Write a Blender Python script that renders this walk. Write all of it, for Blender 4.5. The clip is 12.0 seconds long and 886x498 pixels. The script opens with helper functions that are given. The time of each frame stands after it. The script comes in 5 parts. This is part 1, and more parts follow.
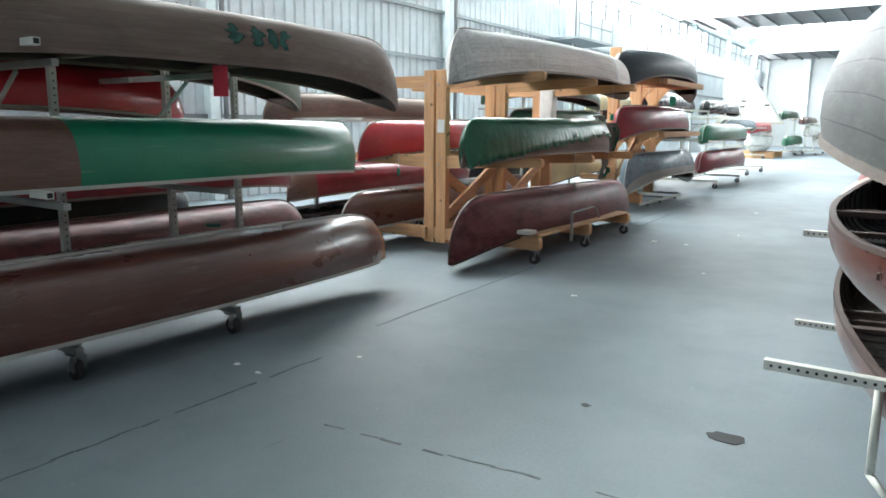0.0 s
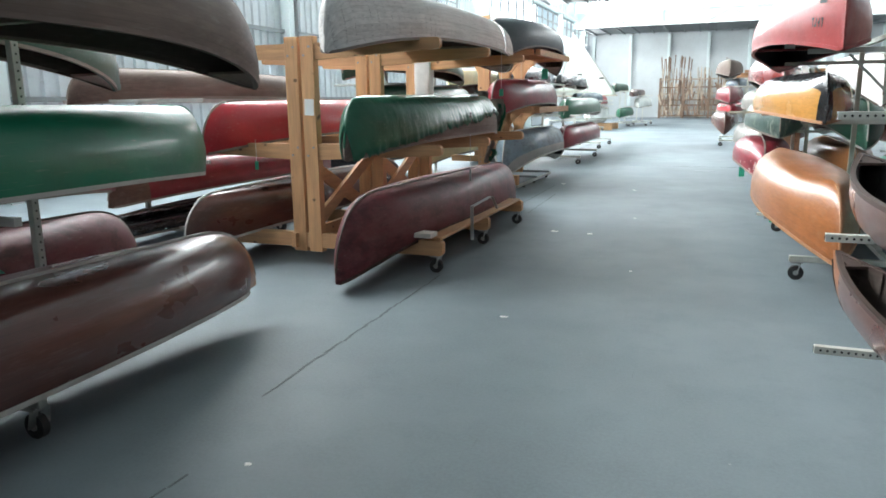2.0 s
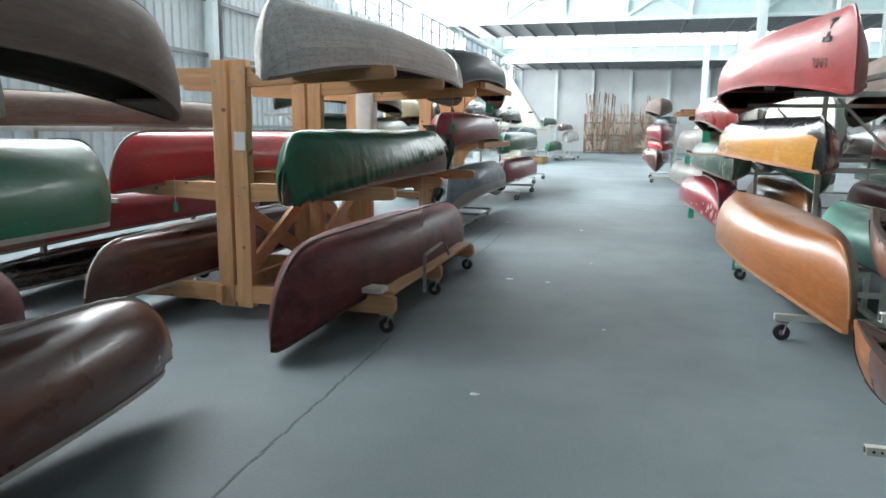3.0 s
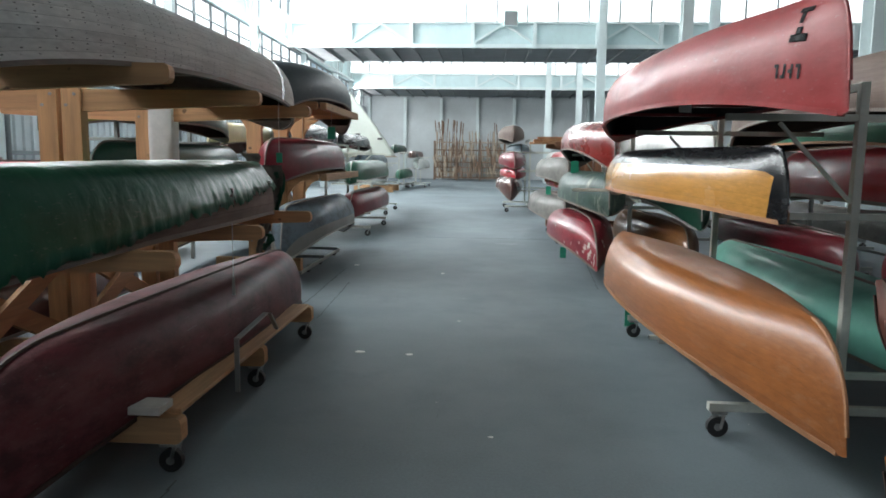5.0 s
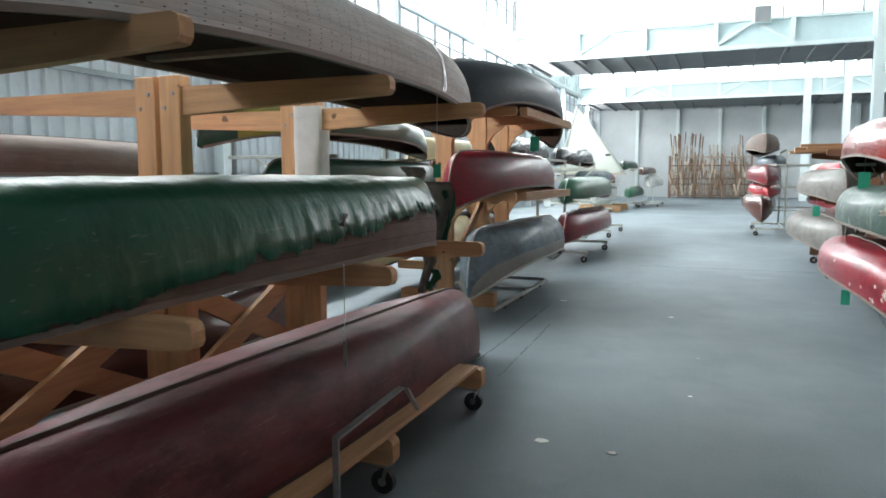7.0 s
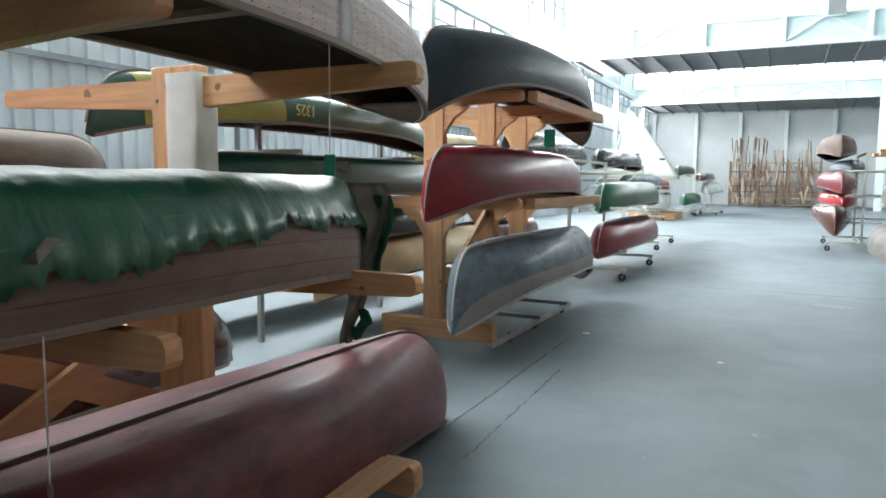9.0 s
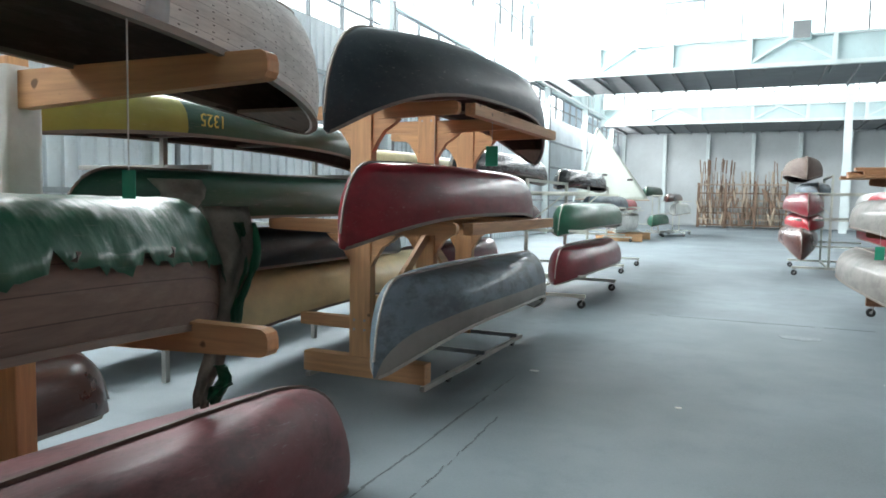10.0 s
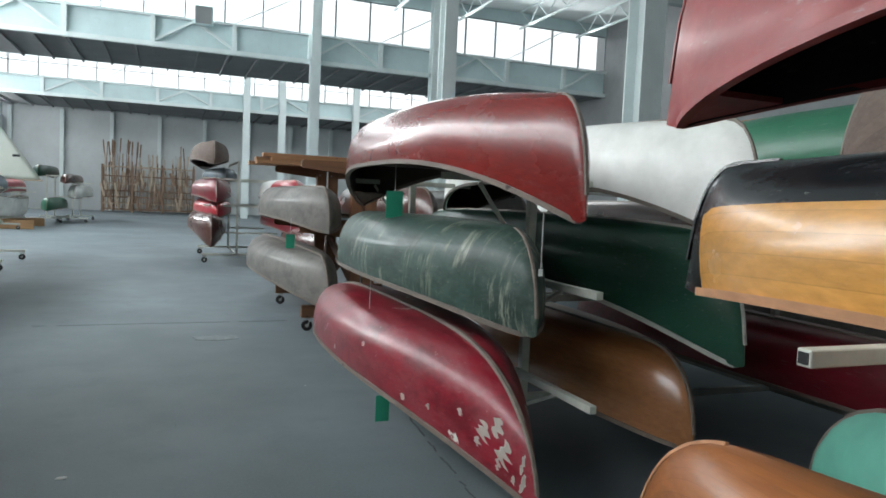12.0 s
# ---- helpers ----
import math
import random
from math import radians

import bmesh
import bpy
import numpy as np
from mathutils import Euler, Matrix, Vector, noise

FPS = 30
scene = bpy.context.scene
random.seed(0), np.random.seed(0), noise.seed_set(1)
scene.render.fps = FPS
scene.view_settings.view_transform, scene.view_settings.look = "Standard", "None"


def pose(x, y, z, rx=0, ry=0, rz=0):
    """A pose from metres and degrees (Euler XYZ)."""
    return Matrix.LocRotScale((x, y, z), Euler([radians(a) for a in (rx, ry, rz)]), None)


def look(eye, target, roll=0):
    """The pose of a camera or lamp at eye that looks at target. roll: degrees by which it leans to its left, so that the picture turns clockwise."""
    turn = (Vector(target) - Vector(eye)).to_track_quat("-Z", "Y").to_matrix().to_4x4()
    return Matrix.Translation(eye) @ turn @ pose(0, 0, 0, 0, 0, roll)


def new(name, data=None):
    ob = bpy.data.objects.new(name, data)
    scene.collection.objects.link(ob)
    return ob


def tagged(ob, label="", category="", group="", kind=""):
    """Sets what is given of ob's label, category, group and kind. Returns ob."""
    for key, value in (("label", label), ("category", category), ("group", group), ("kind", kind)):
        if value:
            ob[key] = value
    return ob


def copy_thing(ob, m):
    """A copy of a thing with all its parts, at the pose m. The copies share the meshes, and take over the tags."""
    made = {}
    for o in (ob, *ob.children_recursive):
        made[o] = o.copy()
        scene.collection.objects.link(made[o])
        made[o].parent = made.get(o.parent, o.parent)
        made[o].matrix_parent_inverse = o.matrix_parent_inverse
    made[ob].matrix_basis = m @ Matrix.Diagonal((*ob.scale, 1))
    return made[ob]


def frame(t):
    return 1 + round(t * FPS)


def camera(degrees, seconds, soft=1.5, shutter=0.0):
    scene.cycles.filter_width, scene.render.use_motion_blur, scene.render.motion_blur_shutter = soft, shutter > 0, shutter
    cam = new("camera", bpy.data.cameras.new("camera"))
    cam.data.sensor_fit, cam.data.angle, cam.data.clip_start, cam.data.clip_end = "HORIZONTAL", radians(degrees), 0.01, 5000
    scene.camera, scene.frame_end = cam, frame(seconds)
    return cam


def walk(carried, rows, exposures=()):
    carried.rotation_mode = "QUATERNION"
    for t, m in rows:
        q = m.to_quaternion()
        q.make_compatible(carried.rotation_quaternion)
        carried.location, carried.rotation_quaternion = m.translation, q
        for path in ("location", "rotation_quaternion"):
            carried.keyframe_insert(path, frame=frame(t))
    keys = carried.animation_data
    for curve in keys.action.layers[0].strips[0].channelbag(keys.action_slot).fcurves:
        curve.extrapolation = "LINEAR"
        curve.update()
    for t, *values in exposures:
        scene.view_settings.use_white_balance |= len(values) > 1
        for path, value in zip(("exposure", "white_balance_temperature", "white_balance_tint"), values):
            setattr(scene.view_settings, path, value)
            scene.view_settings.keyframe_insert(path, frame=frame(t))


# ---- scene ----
cam = camera(64.4, 12.0, soft=1.7)
PATH = [
    (0, (0.934, -0.588, 1.516), (-0.182, 1.035, 1.168), 0.4),
    (0.5, (0.634, -0.388, 1.535), (-0.436, 1.247, 1.109), -0.1),
    (1, (0.294, -0.144, 1.564), (-0.584, 1.599, 1.125), 0.7),
    (1.5, (-0.008, 0.156, 1.554), (-0.723, 1.973, 1.121), 0.7),
    (2, (-0.206, 0.467, 1.544), (-0.923, 2.287, 1.132), -0.7),
    (2.5, (-0.483, 0.791, 1.57), (-1.117, 2.648, 1.182), -0.1),
    (4.5, (-0.939, 2.436, 1.639), (-1.125, 4.42, 1.473), 0.8),
    (5, (-0.974, 2.881, 1.639), (-1.086, 4.861, 1.385), 0.8),
    (5.5, (-1.056, 3.264, 1.655), (-1.291, 5.235, 1.408), 0.3),
    (6, (-1.052, 3.717, 1.623), (-1.452, 5.663, 1.394), -0.1),
    (6.5, (-1.002, 4.171, 1.596), (-1.606, 6.067, 1.395), -0.3),
    (8.5, (-1.059, 5.914, 1.6), (-1.918, 7.703, 1.357), 0.3),
    (9, (-1.056, 6.355, 1.575), (-1.936, 8.14, 1.381), 0.5),
    (9.5, (-1.028, 6.745, 1.611), (-2.004, 8.483, 1.446), 0.9),
    (10, (-1.031, 7.151, 1.604), (-1.846, 8.972, 1.463), 1.0),
    (10.5, (-1.01, 7.6, 1.6), (-1.461, 9.545, 1.48), 1.2),
    (11, (-1.015, 8.053, 1.597), (-0.958, 10.051, 1.526), 0.7),
    (11.5, (-1.049, 8.403, 1.592), (-0.578, 10.345, 1.502), 1.8),
    (12, (-1.037, 8.694, 1.578), (-0.304, 10.551, 1.446), 2.6),
]
walk(cam, [(t, look(eye, target, roll)) for t, eye, target, roll in PATH],
     exposures=[(0, 0.7), (1.5, 0.53), (2.5, 0.31), (4.5, -0.55), (5.0, -0.59), (5.5, -0.44), (6.5, -0.2), (8.5, 0.13), (9.5, 0.08), (10.5, -0.54), (11.0, -1.19), (11.5, -1.3), (12.0, -1.03)])

# ---- light ----
HALL_X0, HALL_X1, HALL_Y0, HALL_Y1, CEIL = -11.0, 19.0, -16.0, 62.0, 10.6
HEAD = 10.06                                       # top of the high windows over each low roof strip
STRIPS = [(38.7, 44.4, 7.1, 8.36), (55.0, 61.8, 6.66, 7.75)]   # near edge, far edge, girder's underside, window sill

world = bpy.data.worlds.new("world")
scene.world = world
world.use_nodes = True
wn = world.node_tree.nodes
sky = wn.new("ShaderNodeTexSky")
sky.sky_type = "NISHITA"
sky.sun_disc = False
sky.sun_elevation, sky.sun_rotation = radians(50), radians(-80)
wn["Background"].inputs["Strength"].default_value = 0.12
world.node_tree.links.new(sky.outputs[0], wn["Background"].inputs[0])

sun = new("sun", bpy.data.lights.new("sun", "SUN"))
sun.data.energy, sun.data.angle, sun.data.color = 1.0, radians(12), (1.0, 0.98, 0.95)
sun.matrix_world = look((-30, 20, 40), (0, 16, 0))


def window_light(name, eye, target, w, h, watts):
    lamp = new(name, bpy.data.lights.new(name, "AREA"))
    lamp.data.shape, lamp.data.size, lamp.data.size_y = "RECTANGLE", w, h
    lamp.data.energy, lamp.data.color = watts, (0.94, 0.98, 1.0)
    lamp.matrix_world = look(eye, target)
    return lamp


window_light("daylight_left_high", (-10.75, 20, 9.6), (1, 20, 6.5), 38, 1.6, 4700)
window_light("daylight_left_low", (-10.75, 20, 7.4), (0, 20, 0.5), 38, 1.2, 2900)
window_light("daylight_far", (4, 38.4, 9.2), (2, 10, 4), 28, 1.6, 1300)
window_light("daylight_far_bay", (4, 54.7, 9.4), (2, 46, 0), 28, 1.6, 600)
window_light("daylight_far_bay_near_side", (4, 44.75, 9.4), (2, 58, 1), 28, 1.6, 1600)
window_light("daylight_left_far", (-10.75, 46, 6.5), (0, 46, 1), 28, 1.2, 2600)
window_light("daylight_behind", (4, -15.6, 8.6), (2, 12, 5), 28, 2.6, 250)


# ---- materials ----
def nodes_of(name):
    m = bpy.data.materials.new(name)
    m.use_nodes = True
    t = m.node_tree
    return m, t.nodes, t.links, t.nodes["Principled BSDF"]


def tex_coord(n, l, kind, scale):
    tc, mp = n.new("ShaderNodeTexCoord"), n.new("ShaderNodeMapping")
    mp.inputs["Scale"].default_value = scale
    l.new(tc.outputs[kind], mp.inputs[0])
    return mp.outputs[0]


def noise_of(n, l, vec, scale, detail=4, rough=0.6):
    t = n.new("ShaderNodeTexNoise")
    t.inputs["Scale"].default_value, t.inputs["Detail"].default_value, t.inputs["Roughness"].default_value = scale, detail, rough
    l.new(vec, t.inputs["Vector"])
    return t.outputs["Fac"]


def ramp(n, l, fac, a, b, ca=(0, 0, 0, 1), cb=(1, 1, 1, 1)):
    r = n.new("ShaderNodeValToRGB")
    r.color_ramp.elements[0].position, r.color_ramp.elements[1].position = a, b
    r.color_ramp.elements[0].color, r.color_ramp.elements[1].color = ca, cb
    l.new(fac, r.inputs[0])
    return r.outputs[0]


def mixed(n, l, fac, a, b, blend="MIX"):
    m = n.new("ShaderNodeMix")
    m.data_type, m.blend_type = "RGBA", blend
    for k, v in ((0, fac), (6, a), (7, b)):
        if isinstance(v, (int, float)):
            m.inputs[k].default_value = v
        elif isinstance(v, tuple):
            m.inputs[k].default_value = (*v[:3], 1)
        else:
            l.new(v, m.inputs[k])
    return m.outputs[2]


def bumped(n, l, b, height, strength, dist=0.01):
    p = n.new("ShaderNodeBump")
    p.inputs["Strength"].default_value, p.inputs["Distance"].default_value = strength, dist
    l.new(height, p.inputs["Height"])
    l.new(p.outputs[0], b.inputs["Normal"])


def shade(c, k):
    return tuple(min(1, v * k) for v in c[:3])


def rough_range(n, l, b, fac, lo, hi):
    m = n.new("ShaderNodeMapRange")
    m.inputs[3].default_value, m.inputs[4].default_value = lo, hi
    l.new(fac, m.inputs[0])
    l.new(m.outputs[0], b.inputs["Roughness"])


def plain(name, col, rough=0.5, metal=0.0, vary=0.25, scale=6.0, bump=0.1, kind="Object"):
    m, n, l, b = nodes_of(name)
    v = tex_coord(n, l, kind, (1, 1, 1))
    f1, f2 = noise_of(n, l, v, scale), noise_of(n, l, v, scale * 9, 6)
    c = mixed(n, l, ramp(n, l, f1, 0.35, 0.7), shade(col, 1 - vary), shade(col, 1 + vary * 0.5))
    c = mixed(n, l, ramp(n, l, f2, 0.55, 0.8), c, shade(col, 1 - vary * 1.3))
    l.new(c, b.inputs["Base Color"])
    rough_range(n, l, b, f1, max(0.03, rough - 0.1), min(1, rough + 0.15))
    b.inputs["Metallic"].default_value = metal
    bumped(n, l, b, f2, bump, 0.004)
    return m


def lumber(name, col, axis, rough=0.6):
    """Sawn softwood; axis: the way the grain runs."""
    m, n, l, b = nodes_of(name)
    s = [14.0, 14.0, 14.0]
    s[axis] = 0.9
    v = tex_coord(n, l, "Object", tuple(s))
    rnd = n.new("ShaderNodeObjectInfo").outputs["Random"]
    add = n.new("ShaderNodeVectorMath")
    comb = n.new("ShaderNodeCombineXYZ")
    mul = n.new("ShaderNodeMath")
    mul.operation, mul.inputs[1].default_value = "MULTIPLY", 37.0
    l.new(rnd, mul.inputs[0])
    for k in range(3):
        l.new(mul.outputs[0], comb.inputs[k])
    l.new(v, add.inputs[0])
    l.new(comb.outputs[0], add.inputs[1])
    v = add.outputs[0]
    g = noise_of(n, l, v, 2.2, 6, 0.65)
    big = noise_of(n, l, tex_coord(n, l, "Object", (1, 1, 1)), 2.0, 3)
    c = mixed(n, l, ramp(n, l, g, 0.35, 0.68), shade(col, 0.62), shade(col, 1.12))
    c = mixed(n, l, ramp(n, l, big, 0.4, 0.75), c, mixed(n, l, 0.5, c, shade(col, 0.75)))
    c = mixed(n, l, 0.35, c, mixed(n, l, rnd, shade(col, 0.7), shade(col, 1.15)))
    kn = noise_of(n, l, tex_coord(n, l, "Object", (1, 1, 1)), 9.0, 1)
    c = mixed(n, l, ramp(n, l, kn, 0.74, 0.78), c, shade(col, 0.28))
    l.new(c, b.inputs["Base Color"])
    b.inputs["Roughness"].default_value = rough
    bumped(n, l, b, g, 0.25, 0.003)
    return m


def hull_paint(name, col, rough=0.3, dust=0.35, worn=0.0, chip=(0.75, 0.72, 0.66), coat=0.15, crease=0.0, streak=0.0, stain=0.0):
    """Old enamel on canvas: uneven colour, dust, scuffs, and chips down to the filler."""
    m, n, l, b = nodes_of(name)
    v = tex_coord(n, l, "Object", (1, 1, 1))
    long = tex_coord(n, l, "Object", (2.5, 0.45, 2.5))
    f1, f2, f3 = noise_of(n, l, v, 1.8, 5), noise_of(n, l, v, 26, 8, 0.7), noise_of(n, l, long, 5.0, 6, 0.7)
    c = mixed(n, l, ramp(n, l, f1, 0.3, 0.7), shade(col, 0.72), shade(col, 1.15))
    dusty = tuple(0.76 * a + 0.24 * g for a, g in zip(col, (0.33, 0.32, 0.30)))
    dm = n.new("ShaderNodeMath")
    dm.operation, dm.inputs[1].default_value = "MULTIPLY", dust
    l.new(ramp(n, l, f3, 0.42, 0.75), dm.inputs[0])
    c = mixed(n, l, dm.outputs[0], c, dusty)
    c = mixed(n, l, ramp(n, l, f2, 0.66, 0.74), c, mixed(n, l, 0.35, c, (0.4, 0.38, 0.35)))
    scr = noise_of(n, l, tex_coord(n, l, "Object", (30, 1.0, 30)), 2.2, 5, 0.6)
    c = mixed(n, l, ramp(n, l, scr, 0.62, 0.78), c, mixed(n, l, 0.3, c, (0.45, 0.43, 0.40)))
    if stain > 0:
        sp = noise_of(n, l, tex_coord(n, l, "Object", (1.6, 0.8, 1.6)), 3.2, 8, 0.72)
        c = mixed(n, l, ramp(n, l, sp, 0.47, 0.61, (0, 0, 0, 1), (stain, stain, stain, 1)), c, shade(col, 0.3))
    if worn > 0:
        w = noise_of(n, l, v, 4.5, 9, 0.72)
        c = mixed(n, l, ramp(n, l, w, 0.74 - worn * 0.2, 0.755 - worn * 0.2), c, chip)
    if streak > 0:
        st = noise_of(n, l, tex_coord(n, l, "Object", (2.0, 16.0, 2.0)), 1.6, 7, 0.75)
        gate = noise_of(n, l, v, 2.6, 3)
        sm = n.new("ShaderNodeMath")
        sm.operation = "MULTIPLY"
        l.new(ramp(n, l, st, 0.5, 0.66), sm.inputs[0])
        l.new(ramp(n, l, gate, 0.46, 0.6, (0, 0, 0, 1), (streak, streak, streak, 1)), sm.inputs[1])
        c = mixed(n, l, sm.outputs[0], c, chip)
    l.new(c, b.inputs["Base Color"])
    rough_range(n, l, b, f3, max(0.06, rough - 0.1), min(0.9, rough + 0.22))
    b.inputs["Coat Weight"].default_value = coat
    b.inputs["Coat Roughness"].default_value = 0.12
    b.inputs["Specular IOR Level"].default_value = 0.4
    wave = noise_of(n, l, tex_coord(n, l, "Object", (2.2, 1.0, 2.2)), 4.0, 3, 0.5)
    h = mixed(n, l, 0.06, wave, f2)
    if crease > 0:
        cr = noise_of(n, l, tex_coord(n, l, "Object", (1.5, 3.5, 1.5)), 3.0, 3, 0.5)
        h = mixed(n, l, 0.12, cr, f2)
    bumped(n, l, b, h, 0.3 + crease, 0.016 + crease * 0.02)
    return m


def hull_wood(name, col, planks=11, rough=0.3, coat=0.4, tacks=0.0, seam=0.35, blotch=0.5):
    """A planked hull: strakes along the length (second UV axis runs round the girth), grain, and rows of tacks."""
    m, n, l, b = nodes_of(name)
    uv = n.new("ShaderNodeTexCoord").outputs["UV"]
    sep = n.new("ShaderNodeSeparateXYZ")
    l.new(uv, sep.inputs[0])

    def math(op, a, bval):
        k = n.new("ShaderNodeMath")
        k.operation = op
        l.new(a, k.inputs[0])
        if isinstance(bval, (int, float)):
            k.inputs[1].default_value = bval
        else:
            l.new(bval, k.inputs[1])
        return k.outputs[0]

    wob = noise_of(n, l, tex_coord(n, l, "UV", (2, 1, 1)), 2.0, 2)
    row = math("MULTIPLY", math("ADD", sep.outputs[1], math("MULTIPLY", wob, 0.01)), planks)
    fr = math("FRACT", row, 0)
    edge = math("ABSOLUTE", math("SUBTRACT", fr, 0.5), 0)
    line = ramp(n, l, edge, 0.465, 0.49)
    idx = math("FLOOR", row, 0)
    butt = math("FLOOR", math("ADD", math("MULTIPLY", sep.outputs[0], 2.6), math("MULTIPLY", idx, 0.37)), 0)
    wn2 = n.new("ShaderNodeTexWhiteNoise")
    wn2.noise_dimensions = "2D"
    cb = n.new("ShaderNodeCombineXYZ")
    l.new(idx, cb.inputs[0])
    l.new(butt, cb.inputs[1])
    l.new(cb.outputs[0], wn2.inputs["Vector"])
    g = noise_of(n, l, tex_coord(n, l, "Object", (18, 0.8, 18)), 2.5, 6, 0.65)
    big = noise_of(n, l, tex_coord(n, l, "Object", (1, 0.6, 1)), 2.4, 5)
    c = mixed(n, l, ramp(n, l, g, 0.3, 0.7), shade(col, 0.68), shade(col, 1.15))
    c = mixed(n, l, 0.3, c, mixed(n, l, wn2.outputs[0], shade(col, 0.6), shade(col, 1.25)))
    bm_ = n.new("ShaderNodeMath")
    bm_.operation, bm_.inputs[1].default_value = "MULTIPLY", blotch
    l.new(ramp(n, l, big, 0.45, 0.75), bm_.inputs[0])
    c = mixed(n, l, bm_.outputs[0], c, shade(col, 0.45))
    lm = n.new("ShaderNodeMath")
    lm.operation, lm.inputs[1].default_value = "MULTIPLY", seam
    l.new(line, lm.inputs[0])
    c = mixed(n, l, lm.outputs[0], c, shade(col, 0.2))
    scuff = noise_of(n, l, tex_coord(n, l, "Object", (9, 1.1, 9)), 2.4, 8, 0.75)
    dusty = tuple(0.76 * a + 0.24 * k for a, k in zip(col, (0.42, 0.40, 0.37)))
    c = mixed(n, l, ramp(n, l, scuff, 0.53, 0.72), c, mixed(n, l, 0.55, c, dusty))
    if tacks > 0:
        tk = math("FRACT", math("MULTIPLY", sep.outputs[0], 58), 0)
        du = math("MULTIPLY", math("SUBTRACT", tk, 0.5), 1.0)
        dv = math("MULTIPLY", math("SUBTRACT", math("FRACT", math("MULTIPLY", row, 2.0), 0), 0.5), 0.75)
        d2 = math("ADD", math("MULTIPLY", du, du), math("MULTIPLY", dv, dv))
        spot = math("LESS_THAN", d2, 0.007)
        keep = math("GREATER_THAN", noise_of(n, l, tex_coord(n, l, "UV", (1, 1, 1)), 24, 2), 0.47)
        c = mixed(n, l, math("MULTIPLY", math("MULTIPLY", spot, keep), tacks), c, (0.03, 0.03, 0.03))
    l.new(c, b.inputs["Base Color"])
    rough_range(n, l, b, big, max(0.05, rough - 0.08), rough + 0.2)
    b.inputs["Coat Weight"].default_value = coat
    b.inputs["Coat Roughness"].default_value = 0.15
    bumped(n, l, b, mixed(n, l, lm.outputs[0], g, (0, 0, 0)), 0.2, 0.003)
    return m


def floor_material():
    m, n, l, b = nodes_of("painted_concrete")
    v = tex_coord(n, l, "Object", (1, 1, 1))
    big, mid, fine = noise_of(n, l, v, 0.35, 4), noise_of(n, l, v, 2.2, 7, 0.7), noise_of(n, l, v, 55, 5, 0.7)
    col = (0.198, 0.236, 0.255)
    # broad dark blotches put the soft shadows on the floor into its colour
    c = mixed(n, l, ramp(n, l, big, 0.3, 0.7), shade(col, 0.68), shade(col, 1.12))
    c = mixed(n, l, ramp(n, l, mid, 0.5, 0.8), c, shade(col, 0.8))
    c = mixed(n, l, ramp(n, l, fine, 0.35, 0.75), c, mixed(n, l, 0.4, c, shade(col, 1.22)))
    speck = noise_of(n, l, v, 9.0, 2)
    c = mixed(n, l, ramp(n, l, speck, 0.775, 0.79), c, (0.42, 0.43, 0.42))
    drag = noise_of(n, l, tex_coord(n, l, "Object", (7, 0.5, 1)), 2.0, 5, 0.7)
    c = mixed(n, l, ramp(n, l, drag, 0.68, 0.8), c, shade(col, 0.62))
    l.new(c, b.inputs["Base Color"])
    rough_range(n, l, b, mid, 0.48, 0.74)
    b.inputs["Specular IOR Level"].default_value = 0.3
    bumped(n, l, b, fine, 0.15, 0.002)
    return m


M = {}
M["floor"] = floor_material()
M["white_paint"] = plain("white_painted_steel", (0.72, 0.80, 0.80), 0.5, 0, 0.08, 1.2, 0.05)
M["panel"] = plain("pale_aqua_panel", (0.60, 0.74, 0.75), 0.55, 0, 0.1, 0.8, 0.05)
M["siding"] = plain("galvanised_siding", (0.68, 0.73, 0.76), 0.45, 0.0, 0.14, 0.9, 0.05)
M["backwall"] = plain("painted_back_wall", (0.58, 0.62, 0.63), 0.7, 0, 0.1, 0.6, 0.05)
M["ceiling"] = plain("ceiling_boards", (0.74, 0.79, 0.79), 0.8, 0, 0.1, 0.7, 0.05)
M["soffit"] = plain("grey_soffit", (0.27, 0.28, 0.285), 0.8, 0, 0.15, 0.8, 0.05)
M["mullion"] = plain("dark_mullion", (0.28, 0.31, 0.32), 0.5, 0.3, 0.15, 3)
M["steel"] = plain("steel", (0.42, 0.42, 0.41), 0.4, 0.8, 0.2, 12)
M["rack_white"] = plain("cream_rack_paint", (0.66, 0.67, 0.60), 0.45, 0.1, 0.16, 5, 0.08)
M["rack_grey"] = plain("grey_rack_paint", (0.40, 0.41, 0.38), 0.5, 0.2, 0.2, 5, 0.08)
M["rubber"] = plain("black_rubber", (0.03, 0.03, 0.03), 0.6, 0, 0.2, 20)
M["hole"] = plain("dark_hole", (0.02, 0.02, 0.02), 0.9)
M["tag_green"] = plain("green_tag", (0.03, 0.36, 0.22), 0.6, 0, 0.1)
M["tag_red"] = plain("red_tag", (0.55, 0.03, 0.05), 0.6, 0, 0.1)
M["paper"] = plain("white_paper", (0.8, 0.8, 0.78), 0.8, 0, 0.05)
M["string"] = plain("white_string", (0.6, 0.6, 0.58), 0.9)
M["pine_x"] = lumber("pine_along_x", (0.64, 0.36, 0.175), 0)
M["pine_y"] = lumber("pine_along_y", (0.60, 0.34, 0.17), 1)
M["pine_z"] = lumber("pine_along_z", (0.64, 0.36, 0.175), 2)
M["brown_x"] = lumber("brown_timber_along_x", (0.26, 0.12, 0.06), 0)
M["plank_x"] = lumber("rough_plank_along_x", (0.42, 0.22, 0.11), 0)
M["brown_y"] = lumber("brown_timber_along_y", (0.26, 0.12, 0.06), 1)
M["brown_z"] = lumber("brown_timber_along_z", (0.26, 0.12, 0.06), 2)
M["bare_filler"] = plain("bare_filler", (0.68, 0.64, 0.58), 0.8, 0, 0.15, 14)
